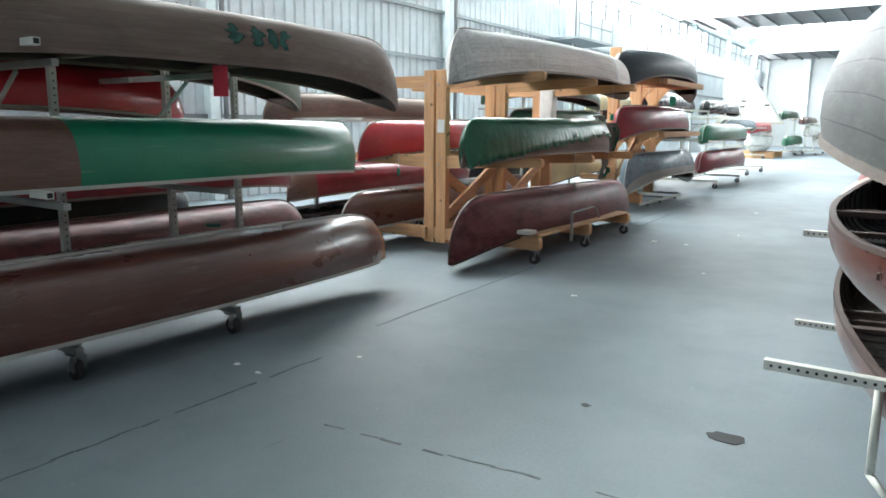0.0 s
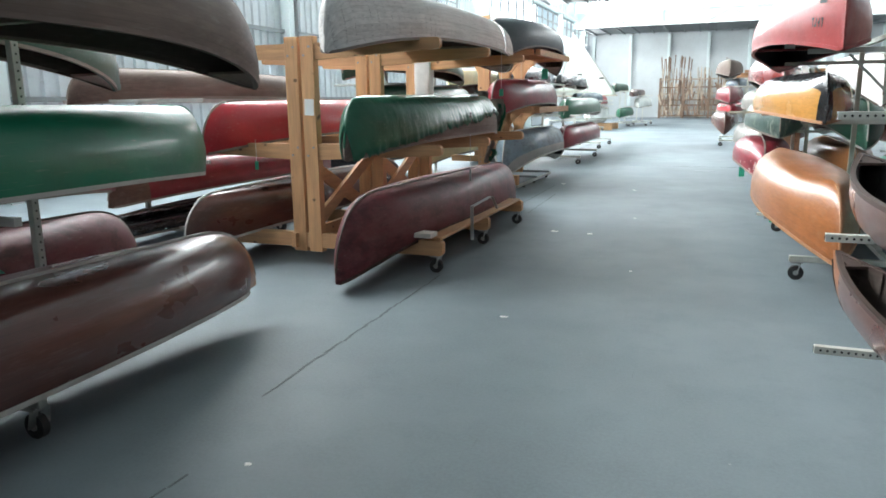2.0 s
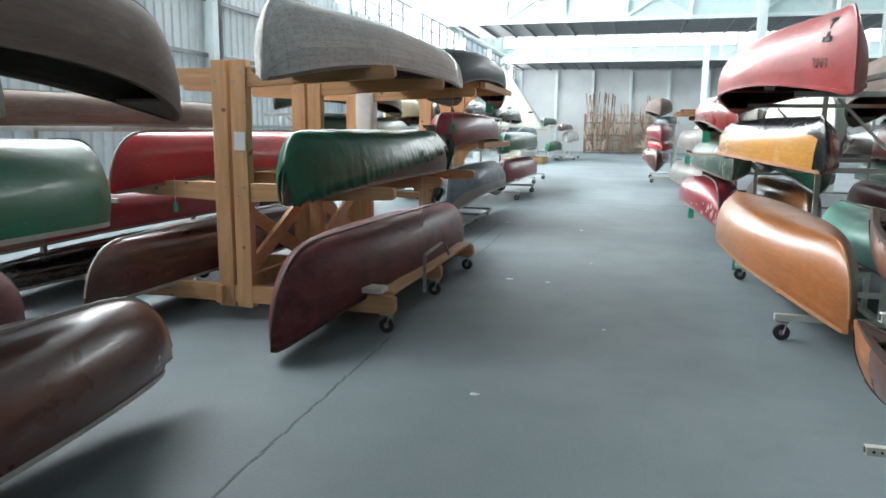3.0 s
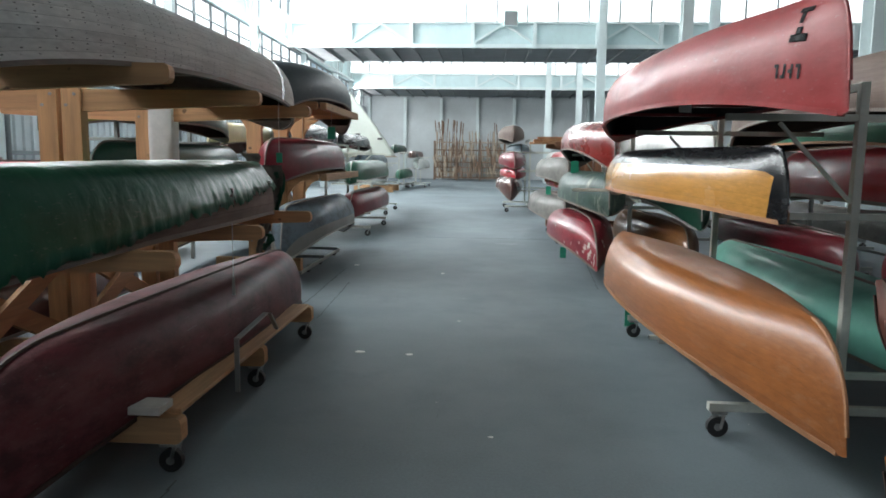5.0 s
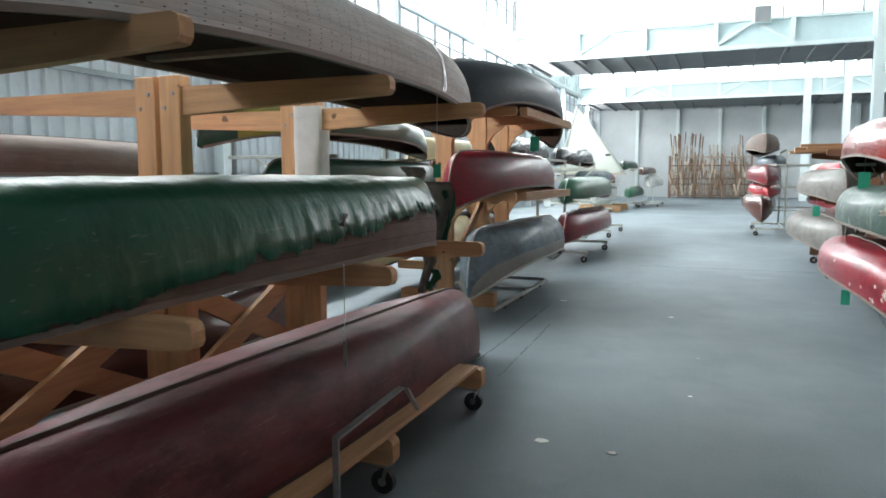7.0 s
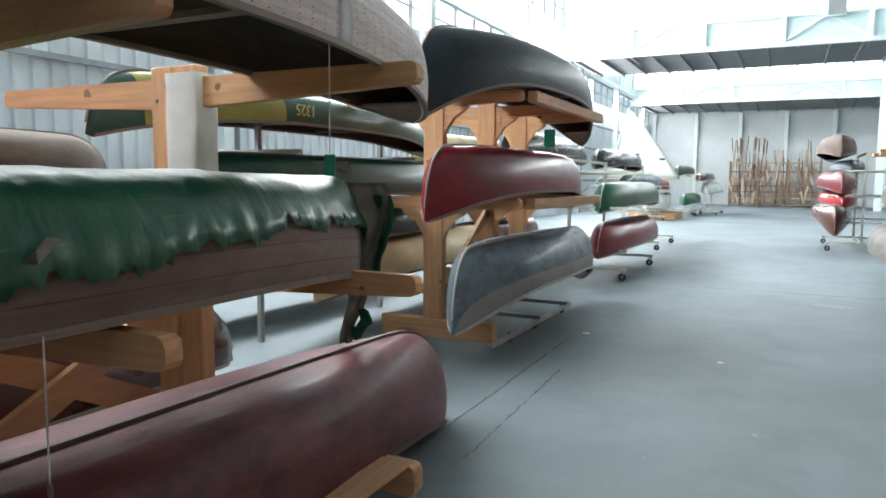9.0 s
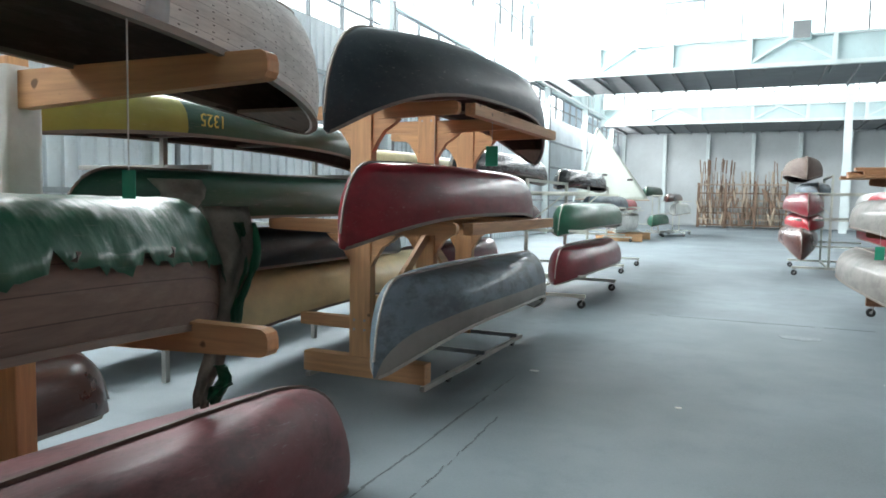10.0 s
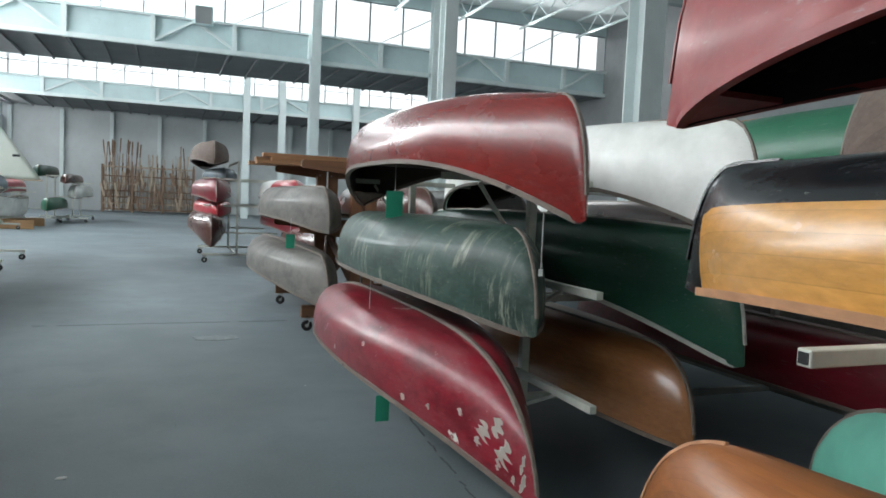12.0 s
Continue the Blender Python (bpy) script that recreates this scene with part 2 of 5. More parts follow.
M["gunwale"] = lumber("grey_weathered_ash", (0.23, 0.19, 0.16), 1)
M["gunwale_dark"] = lumber("dark_wood_trim", (0.06, 0.034, 0.026), 1)
M["gunwale_warm"] = lumber("warm_wood_trim", (0.45, 0.22, 0.11), 1)
M["gunwale_white"] = lumber("pale_worn_trim", (0.48, 0.46, 0.42), 1)
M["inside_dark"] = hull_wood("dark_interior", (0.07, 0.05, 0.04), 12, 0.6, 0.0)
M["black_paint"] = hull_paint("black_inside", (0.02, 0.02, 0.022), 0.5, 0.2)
M["gray_cedar"] = hull_wood("bare_grey_cedar", (0.72, 0.715, 0.69), 15, 0.75, 0.0, tacks=0.85, seam=0.6, blotch=0.4)
M["green_torn"] = hull_paint("wrinkled_green_canvas", (0.02, 0.115, 0.066), 0.3, 0.12, coat=0.12, crease=0.22)
M["torn_wood"] = hull_wood("bare_brown_planking", (0.165, 0.12, 0.10), 8, 0.8, 0.0, seam=0.7, blotch=0.75)
M["maroon"] = hull_paint("dull_maroon", (0.125, 0.022, 0.028), 0.52, 0.5, coat=0.05, stain=0.75)
M["brown_varnish"] = hull_wood("dark_brown_varnish", (0.10, 0.033, 0.024), 12, 0.24, 0.4)
M["brown_weathered"] = hull_wood("weathered_brown", (0.155, 0.108, 0.088), 12, 0.7, 0.0, blotch=0.6)
M["green_gloss"] = hull_paint("bright_green", (0.006, 0.17, 0.09), 0.33, 0.08, coat=0.2)
M["brown_patch"] = hull_wood("bare_brown_patch", (0.13, 0.062, 0.042), 12, 0.5, 0.1)
M["red"] = hull_paint("deep_red", (0.42, 0.014, 0.026), 0.28, 0.1, coat=0.3)
M["red_dark"] = hull_paint("wine_red", (0.2, 0.010, 0.020), 0.32, 0.12, coat=0.2, stain=0.35)
M["red_chip"] = hull_paint("chipped_red", (0.29, 0.012, 0.028), 0.32, 0.85, worn=0.5, stain=0.6, chip=(0.72, 0.68, 0.63), coat=0.2)
M["red_letter"] = hull_paint("salmon_red", (0.33, 0.042, 0.042), 0.4, 0.15, stain=0.25)
M["red_brown"] = hull_wood("red_brown_varnish", (0.235, 0.022, 0.018), 12, 0.22, 0.5, seam=0.2)
M["navy"] = hull_paint("blue_black", (0.010, 0.020, 0.028), 0.42, 0.2, coat=0.05)
M["black"] = hull_paint("black_gloss", (0.012, 0.013, 0.015), 0.2, 0.1, coat=0.25)
M["blue_grey"] = hull_paint("blue_grey", (0.145, 0.20, 0.24), 0.6, 0.5, stain=0.6, worn=0.15, chip=(0.22, 0.19, 0.15))
M["grey_dull"] = hull_paint("dull_grey", (0.185, 0.172, 0.155), 0.6, 0.35, stain=0.5)
M["grey_skirt"] = hull_paint("worn_pale_grey", (0.27, 0.27, 0.25), 0.7, 0.5, worn=0.2, chip=(0.2, 0.18, 0.15))
M["grey_fg"] = hull_wood("dark_grey_lapped", (0.075, 0.08, 0.075), 9, 0.6, 0.0, seam=0.95, blotch=0.3)
M["cream"] = hull_paint("cream", (0.84, 0.73, 0.43), 0.45, 0.15)
M["white_hull"] = hull_paint("off_white", (0.88, 0.89, 0.84), 0.45, 0.04)
M["green_dark"] = hull_paint("dark_green", (0.012, 0.07, 0.042), 0.35, 0.2)
M["green_scuffed"] = hull_paint("scuffed_green", (0.035, 0.078, 0.062), 0.5, 0.7, stain=0.6, worn=0.5, chip=(0.36, 0.38, 0.31), streak=1.0)
M["green_mid"] = hull_paint("mid_green", (0.02, 0.14, 0.075), 0.3, 0.2)
M["turquoise"] = hull_paint("turquoise", (0.17, 0.52, 0.40), 0.5, 0.25)
M["olive"] = hull_paint("yellow_green", (0.33, 0.30, 0.05), 0.4, 0.3)
M["orange_varnish"] = hull_wood("orange_varnish", (0.35, 0.118, 0.031), 13, 0.36, 0.25, seam=0.3, blotch=0.5)
M["yellow_varnish"] = hull_wood("yellow_varnish", (0.62, 0.30, 0.075), 10, 0.2, 0.5, seam=0.25, blotch=0.15)
M["brown_wood"] = hull_wood("brown_canoe_wood", (0.36, 0.15, 0.055), 12, 0.28, 0.45, seam=0.2)
M["sailcloth"] = plain("sailcloth", (0.76, 0.80, 0.74), 0.8, 0, 0.06, 0.8)
M["oar"] = lumber("oar_wood", (0.24, 0.15, 0.10), 2)
M["oar_pale"] = lumber("pale_oar_wood", (0.55, 0.44, 0.33), 2)
M["plastic"] = plain("pale_plastic_wrap", (0.66, 0.66, 0.64), 0.3, 0, 0.12, 9)
M["tape"] = plain("milky_tape", (0.74, 0.75, 0.75), 0.15, 0, 0.06, 30)
M["canvas_back"] = plain("grey_canvas_back", (0.21, 0.20, 0.18), 0.8, 0, 0.3, 9, 0.3)
M["teal_paint"] = plain("teal_paint_mark", (0.03, 0.17, 0.14), 0.6, 0, 0.4, 18)
M["black_letter"] = plain("black_lettering", (0.02, 0.018, 0.02), 0.5)
M["yellow_letter"] = plain("yellow_lettering", (0.65, 0.5, 0.1), 0.5)
M["stain"] = plain("oil_stain", (0.035, 0.036, 0.038), 0.75)
M["smudge"] = plain("pale_floor_smudge", (0.25, 0.285, 0.30), 0.7, 0, 0.3, 14)
M["crack"] = plain("floor_joint", (0.135, 0.155, 0.165), 0.9, 0, 0.4, 9)
M["glow"] = plain("pale_sky_backdrop", (0.9, 0.95, 1.0), 1.0)
gb = M["glow"].node_tree.nodes["Principled BSDF"]
gb.inputs["Emission Color"].default_value, gb.inputs["Emission Strength"].default_value = (0.95, 0.98, 1.0, 1), 2.2


# ---- mesh helpers ----
def finish(ob, mats, smooth=False):
    for m in mats:
        ob.data.materials.append(m)
    if smooth:
        for p in ob.data.polygons:
            p.use_smooth = True
    return ob


def mesh_ob(name, bm, mats, smooth=False):
    me = bpy.data.meshes.new(name)
    bm.normal_update()
    bm.to_mesh(me)
    bm.free()
    return finish(new(name, me), mats if isinstance(mats, (list, tuple)) else [mats], smooth)


def part(name, bm, mats, parent, label="", smooth=False):
    ob = mesh_ob(name, bm, mats, smooth)
    ob.parent = parent
    return tagged(ob, label)


def thing(name, at, label, category, group="", kind=""):
    return tagged(place(new(name), at), label, category, group, kind)


def place(ob, m):
    ob.matrix_basis = m
    return ob


def add_box(bm, x0, x1, y0, y1, z0, z1, bevel=0.0, m=None):
    vs = [bm.verts.new(((m @ Vector(c)) if m else Vector(c))) for c in
          ((x0, y0, z0), (x1, y0, z0), (x1, y1, z0), (x0, y1, z0), (x0, y0, z1), (x1, y0, z1), (x1, y1, z1), (x0, y1, z1))]
    fs = [bm.faces.new([vs[i] for i in f]) for f in ((3, 2, 1, 0), (4, 5, 6, 7), (0, 1, 5, 4), (1, 2, 6, 5), (2, 3, 7, 6), (3, 0, 4, 7))]
    if bevel:
        es = {e for f in fs for e in f.edges}
        bmesh.ops.bevel(bm, geom=list(es), offset=bevel, segments=1, affect="EDGES")
    return bm


def box(x0, x1, y0, y1, z0, z1, bevel=0.0):
    return add_box(bmesh.new(), x0, x1, y0, y1, z0, z1, bevel)


def add_bar(bm, a, b, w, h=None, up=(0, 0, 1)):
    """A bar of section w x h from a to b."""
    a, b, h = Vector(a), Vector(b), h or w
    d = (b - a)
    q = d.normalized()
    up = Vector(up) if abs(q.dot(Vector(up))) < 0.98 else Vector((0, 1, 0))
    s = q.cross(up).normalized()
    u = s.cross(q)
    m = Matrix((s, q, u)).transposed().to_4x4()
    m.translation = a
    return add_box(bm, -w / 2, w / 2, 0, d.length, -h / 2, h / 2, 0, m)


def bar(a, b, w, h=None):
    return add_bar(bmesh.new(), a, b, w, h)


def add_tube(bm, a, b, r0, r1=None, seg=10):
    a, b = Vector(a), Vector(b)
    q = (b - a).normalized()
    s = q.orthogonal().normalized()
    u = q.cross(s)
    rings = []
    for p, r in ((a, r0), (b, r1 if r1 is not None else r0)):
        rings.append([bm.verts.new(p + r * (math.cos(k * math.tau / seg) * s + math.sin(k * math.tau / seg) * u)) for k in range(seg)])
    for k in range(seg):
        bm.faces.new((rings[0][k], rings[0][(k + 1) % seg], rings[1][(k + 1) % seg], rings[1][k]))
    bm.faces.new(rings[0][::-1])
    bm.faces.new(rings[1])
    return bm


def structure(name, bm, mats, label, smooth=False):
    return tagged(mesh_ob(name, bm, mats, smooth), label, "", "", "structure")


# ---- the hall ----
floor = structure("floor", box(HALL_X0 - 0.3, HALL_X1 + 0.3, HALL_Y0 - 0.3, HALL_Y1 + 0.3, -0.25, 0.0), M["floor"],
                  "blue-grey painted concrete warehouse floor, worn patches, drag marks, painted-in shadow blotches")
structure("ceiling", box(HALL_X0 - 0.3, HALL_X1 + 0.3, HALL_Y0 - 0.3, HALL_Y1 + 0.3, CEIL, CEIL + 0.25), M["ceiling"],
          "pale painted roof deck above steel trusses")


def corrugated(axis, at, a0, a1, z0, z1, inward, pitch=0.3, depth=0.045):
    """Ribbed siding with a back face, so that it has thickness."""
    bm = bmesh.new()
    prof, p = [], a0
    while p < a1 - 1e-6:
        for dp, d in ((0, 0), (pitch * 0.6, 0), (pitch * 0.7, depth), (pitch * 0.9, depth)):
            if p + dp < a1:
                prof.append((p + dp, d))
        p += pitch
    prof.append((a1, 0))
    rows = []
    for z in (z0, z1):
        r = [bm.verts.new(((at + inward * d, q, z) if axis == "x" else (q, at + inward * d, z))) for q, d in prof]
        rows.append(r)
    back = [[bm.verts.new(((at - inward * 0.2, q, z) if axis == "x" else (q, at - inward * 0.2, z))) for q in (a0, a1)] for z in (z0, z1)]
    for k in range(len(prof) - 1):
        bm.faces.new((rows[0][k], rows[0][k + 1], rows[1][k + 1], rows[1][k]))
    bm.faces.new((back[0][0], back[0][1], back[1][1], back[1][0]))
    bm.faces.new(rows[1] + [back[1][1], back[1][0]])
    bm.faces.new(rows[0] + [back[0][1], back[0][0]])
    bmesh.ops.recalc_face_normals(bm, faces=bm.faces[:])
    return bm


LOW0, LOW1, UP0, UP1 = 5.9, 7.15, 8.75, 10.4       # two strips of windows in the long wall
wall_w = structure("wall_left", corrugated("x", HALL_X0, HALL_Y0, HALL_Y1, 0, LOW0, 1), M["siding"],
                   "grey ribbed metal siding of the long wall below the windows")
structure("wall_left_band", box(HALL_X0 - 0.2, HALL_X0, HALL_Y0, HALL_Y1, LOW1, UP0), M["panel"], "pale aqua painted panel band between the window strips")
structure("wall_left_top", box(HALL_X0 - 0.2, HALL_X0, HALL_Y0, HALL_Y1, UP1, CEIL), M["panel"], "pale aqua panel above the high windows")
structure("wall_back", box(HALL_X0 - 0.2, HALL_X1 + 0.2, HALL_Y1, HALL_Y1 + 0.2, 0, CEIL), M["backwall"], "pale grey painted end wall with panel joints")
structure("wall_front", box(HALL_X0 - 0.2, HALL_X1 + 0.2, HALL_Y0 - 0.2, HALL_Y0, 0, 7.2), M["soffit"], "plain grey wall at the near end of the hall")
structure("wall_front_top", box(HALL_X0 - 0.2, HALL_X1 + 0.2, HALL_Y0 - 0.2, HALL_Y0, 10.0, CEIL), M["backwall"], "plain pale wall above the near end windows")
structure("wall_right", box(HALL_X1, HALL_X1 + 0.2, HALL_Y0, HALL_Y1, 0, CEIL), M["soffit"], "plain grey long wall of the hall")


def window_strip(name, axis, at, a0, a1, z0, z1, step, rails, label):
    w = tagged(new(name), label, "window", "", "structure")
    n = round((a1 - a0) / step)
    for k in range(n + 1):
        q = a0 + (a1 - a0) * k / n
        part("mullion", box(*((at - 0.05, at + 0.05, q - 0.035, q + 0.035) if axis == "x" else (q - 0.035, q + 0.035, at - 0.05, at + 0.05)), z0, z1), M["mullion"], w)
    for k in range(rails + 2):
        z = z0 + (z1 - z0) * k / (rails + 1)
        h = 0.045 if k in (0, rails + 1) else 0.018
        part("rail", box(*((at - 0.047, at + 0.047, a0, a1) if axis == "x" else (a0, a1, at - 0.047, at + 0.047)), z - h, z + h), M["mullion"], w)
    return w


window_strip("window_1", "x", HALL_X0 - 0.1, HALL_Y0, HALL_Y1, LOW0, LOW1, 1.5, 1, "strip of daylit industrial windows above the siding")
window_strip("window_2", "x", HALL_X0 - 0.1, HALL_Y0, HALL_Y1, UP0, UP1, 1.5, 1, "high strip of daylit industrial windows")
window_strip("window_3", "y", HALL_Y0 - 0.1, HALL_X0, HALL_X1, 7.2, 10.0, 1.5, 2, "daylit windows at the near end")

# bright overcast distance outside the windows
structure("backdrop", box(HALL_X0 - 6.2, HALL_X0 - 6.0, HALL_Y0 - 6, HALL_Y1 + 6, 0, 22), M["glow"], "bright white overcast sky outside")

NODE = 3.05
for i, (y0, y1, ZB, SILL) in enumerate(STRIPS):
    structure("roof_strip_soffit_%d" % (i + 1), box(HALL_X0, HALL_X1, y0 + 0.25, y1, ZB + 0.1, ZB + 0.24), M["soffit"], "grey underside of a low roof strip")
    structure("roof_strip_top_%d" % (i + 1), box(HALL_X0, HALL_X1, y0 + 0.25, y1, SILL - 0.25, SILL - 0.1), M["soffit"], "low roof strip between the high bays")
    structure("girder_panel_%d" % (i + 1), box(HALL_X0, HALL_X1, y0 + 0.12, y0 + 0.2, ZB + 0.2, SILL), M["panel"], "pale aqua panel behind the girder's lattice")
    if i == 0:
        structure("girder_panel_back", box(HALL_X0, HALL_X1, y1, y1 + 0.15, ZB + 0.1, SILL), M["panel"], "pale panel on the rear of the low roof strip")
        window_strip("window_7", "y", y1 + 0.08, HALL_X0, HALL_X1, SILL, HEAD, NODE / 2, 0, "high daylit windows behind the low roof strip")
        structure("window_head_back", box(HALL_X0, HALL_X1, y1, y1 + 0.15, HEAD, CEIL), M["panel"], "pale panel above the rear high windows")
    window_strip("window_%d" % (i + 5), "y", y0 + 0.16, HALL_X0, HALL_X1, SILL, HEAD, NODE / 2, 2 * i, "high daylit windows above the girder")
    structure("window_head_%d" % (i + 1), box(HALL_X0, HALL_X1, y0 + 0.1, y0 + 0.22, HEAD, CEIL), M["panel"], "pale panel above the high windows")
    structure("backdrop_%d" % (i + 1), box(HALL_X0, HALL_X1, y0 + 0.9, y0 + 0.95, SILL - 0.05, CEIL), M["glow"], "bright white sky beyond the windows")
    g = tagged(new("girder_%d" % (i + 1)), "white painted steel lattice girder spanning the hall", "girder", "", "structure")
    part("bottom_chord", box(HALL_X0, HALL_X1, y0 - 0.12, y0 + 0.1, ZB, ZB + 0.18), M["white_paint"], g)
    part("top_chord", box(HALL_X0, HALL_X1, y0 - 0.08, y0 + 0.1, SILL - 0.1, SILL), M["white_paint"], g)
    n = int((HALL_X1 - HALL_X0) / NODE)
    for k in range(n + 1):
        x = 1.38 + NODE * (k - 4)
        if x > HALL_X1 or x < HALL_X0:
            continue
        part("vertical", box(x - 0.09, x + 0.09, y0 - 0.1, y0 + 0.1, ZB + 0.18, SILL - 0.1), M["white_paint"], g)
        part("diagonal", bar((x, y0 - 0.02, ZB + 0.2), (x + (NODE / 2 if k % 2 else -NODE / 2), y0 - 0.02, SILL - 0.1), 0.1), M["white_paint"], g)
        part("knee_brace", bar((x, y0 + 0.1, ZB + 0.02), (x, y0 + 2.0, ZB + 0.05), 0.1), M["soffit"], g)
        if k % 2 == 0:
            part("window_brace", bar((x, y0 - 0.05, SILL), (x + NODE, y0 - 0.05, HEAD), 0.05), M["white_paint"], g)
    bm = bmesh.new()
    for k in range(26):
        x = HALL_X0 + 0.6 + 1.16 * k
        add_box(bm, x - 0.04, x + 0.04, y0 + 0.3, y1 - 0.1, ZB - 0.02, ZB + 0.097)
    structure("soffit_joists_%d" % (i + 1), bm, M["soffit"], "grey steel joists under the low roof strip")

# near girder and roof joists
g = tagged(new("roof_girder"), "white painted steel roof girder with hanging brackets", "girder", "", "structure")
part("bottom_chord", box(HALL_X0, HALL_X1, 23.9, 24.1, 6.98, 7.12), M["white_paint"], g)
for k in range(10):
    x = -10.3 + NODE * k
    part("bracket", box(x - 0.2, x + 0.2, 23.95, 24.25, 7.1, 7.5), M["soffit"], g)
    part("hanger", bar((x, 24, 7.1), (x, 24, CEIL), 0.07), M["white_paint"], g)
for k in range(10):
    x = -10.3 + NODE * k
    j = tagged(new("roof_joist"), "white painted lattice roof joist", "joist", "roof joists", "structure")
    part("lower_rail", box(x - 0.05, x + 0.05, HALL_Y0, 38.6, 9.75, 9.83), M["white_paint"], j)
    part("upper_rail", box(x - 0.05, x + 0.05, HALL_Y0, 38.6, CEIL - 0.1, CEIL), M["white_paint"], j)
    bm = bmesh.new()
    y, s = 8.0, 0
    while y < 38:
        add_bar(bm, (x, y, 9.8 if s else CEIL - 0.1), (x, y + 0.8, CEIL - 0.1 if s else 9.8), 0.04)
        y, s = y + 0.8, 1 - s
    part("web", bm, M["white_paint"], j)

# pilasters and girts of the left wall
for y in (-8.0, 0.2, 8.4, 16.6, 24.8, 33.0, 41.2, 49.4, 57.6):
    c = tagged(new("wall_column"), "white painted steel wall column with pipe", "column", "wall columns", "structure")
    part("web", box(-10.95, -10.65, y - 0.02, y + 0.02, 0, CEIL), M["white_paint"], c)
    part("flange", box(-10.68, -10.64, y - 0.11, y + 0.11, 0, CEIL), M["white_paint"], c)
    part("pipe", add_tube(bmesh.new(), (-10.7, y + 0.3, 0), (-10.7, y + 0.3, CEIL), 0.05), M["soffit"], c, smooth=True)
for k, z in enumerate((1.6, 3.3, 4.6)):
    structure("girt", box(-10.945, -10.86, HALL_Y0, HALL_Y1, z, z + 0.09), M["mullion"], "horizontal steel girt on the siding")
wl = tagged(new("wall_girder"), "white painted lattice girder along the long wall", "girder", "", "structure")
part("bottom_chord", box(-10.9, -10.6, HALL_Y0, 61.7, 7.15, 7.27), M["white_paint"], wl)
for k in range(28):
    y = HALL_Y0 + 1.2 + 2.74 * k
    part("diagonal", bar((-10.85, y, 8.5), (-10.85, y + 0.7, 7.27), 0.07), M["white_paint"], wl)
    part("diagonal", bar((-10.85, y + 1.4, 8.5), (-10.85, y + 0.7, 7.27), 0.07), M["white_paint"], wl)

# back wall posts
for k in range(11):
    x = -10.6 + 3.0 * k
    structure("back_wall_post", box(x - 0.12, x + 0.12, 61.7, 62.0, 0, 6.6), M["white_paint"], "pale post on the end wall")

# free columns
for x, y, r in ((4.6, 38.4, 0.2), (5.7, 54.7, 0.2), (3.5, 54.7, 0.2), (4.28, 22.4, 0.14), (9.3, 22.6, 0.3), (9.9, 38.4, 0.2), (10.5, 54.7, 0.2)):
    c = tagged(new("column"), "white painted steel column holding up the roof girder", "column", "hall columns", "structure")
    part("web", box(x - 0.03, x + 0.03, y - r, y + r, 0, CEIL), M["white_paint"], c)
    for s in (-1, 1):
        part("flange", box(x - r, x + r, y + s * r - 0.02, y + s * r + 0.02, 0, CEIL), M["white_paint"], c)


# ---- canoes ----
SHAPE = {}


def decal(root, name, mat, u0, u1, v0, v1, label="", lift=0.003, nu=6, nv=4, ragged=0.0):
    """A thin painted patch that follows the hull between two stations and two girths."""
    pt, bm = SHAPE[root.name], bmesh.new()
    rows = []
    for i in range(nu + 1):
        row = []
        for j in range(nv + 1):
            u, v = u0 + (u1 - u0) * i / nu, v0 + (v1 - v0) * j / nv
            if ragged:
                g = 0.25 + abs(math.sin(math.pi * (j + 0.3) / (nv + 0.6))) * (0.5 + ragged * noise.noise(Vector((u0 * 40, j * 1.3, 2))))
                u = (u0 + u1) / 2 + (i / nu - 0.5) * (u1 - u0) * g + (u1 - u0) * 0.5 * noise.noise(Vector((j * 1.1, u0 * 30, 5)))
            p = pt(u, v)
            nrm = (pt(u, v + 0.01) - pt(u, v - 0.01)).cross(pt(u + 0.01, v) - pt(u - 0.01, v)).normalized()
            if nrm.x * v < 0:
                nrm = -nrm
            row.append(bm.verts.new(p + nrm * lift))
        rows.append(row)
    for i in range(nu):
        for j in range(nv):
            bm.faces.new((rows[i][j], rows[i + 1][j], rows[i + 1][j + 1], rows[i][j + 1]))
    bmesh.ops.solidify(bm, geom=bm.faces[:], thickness=0.002)
    return part(name, bm, M[mat], root, label, True)


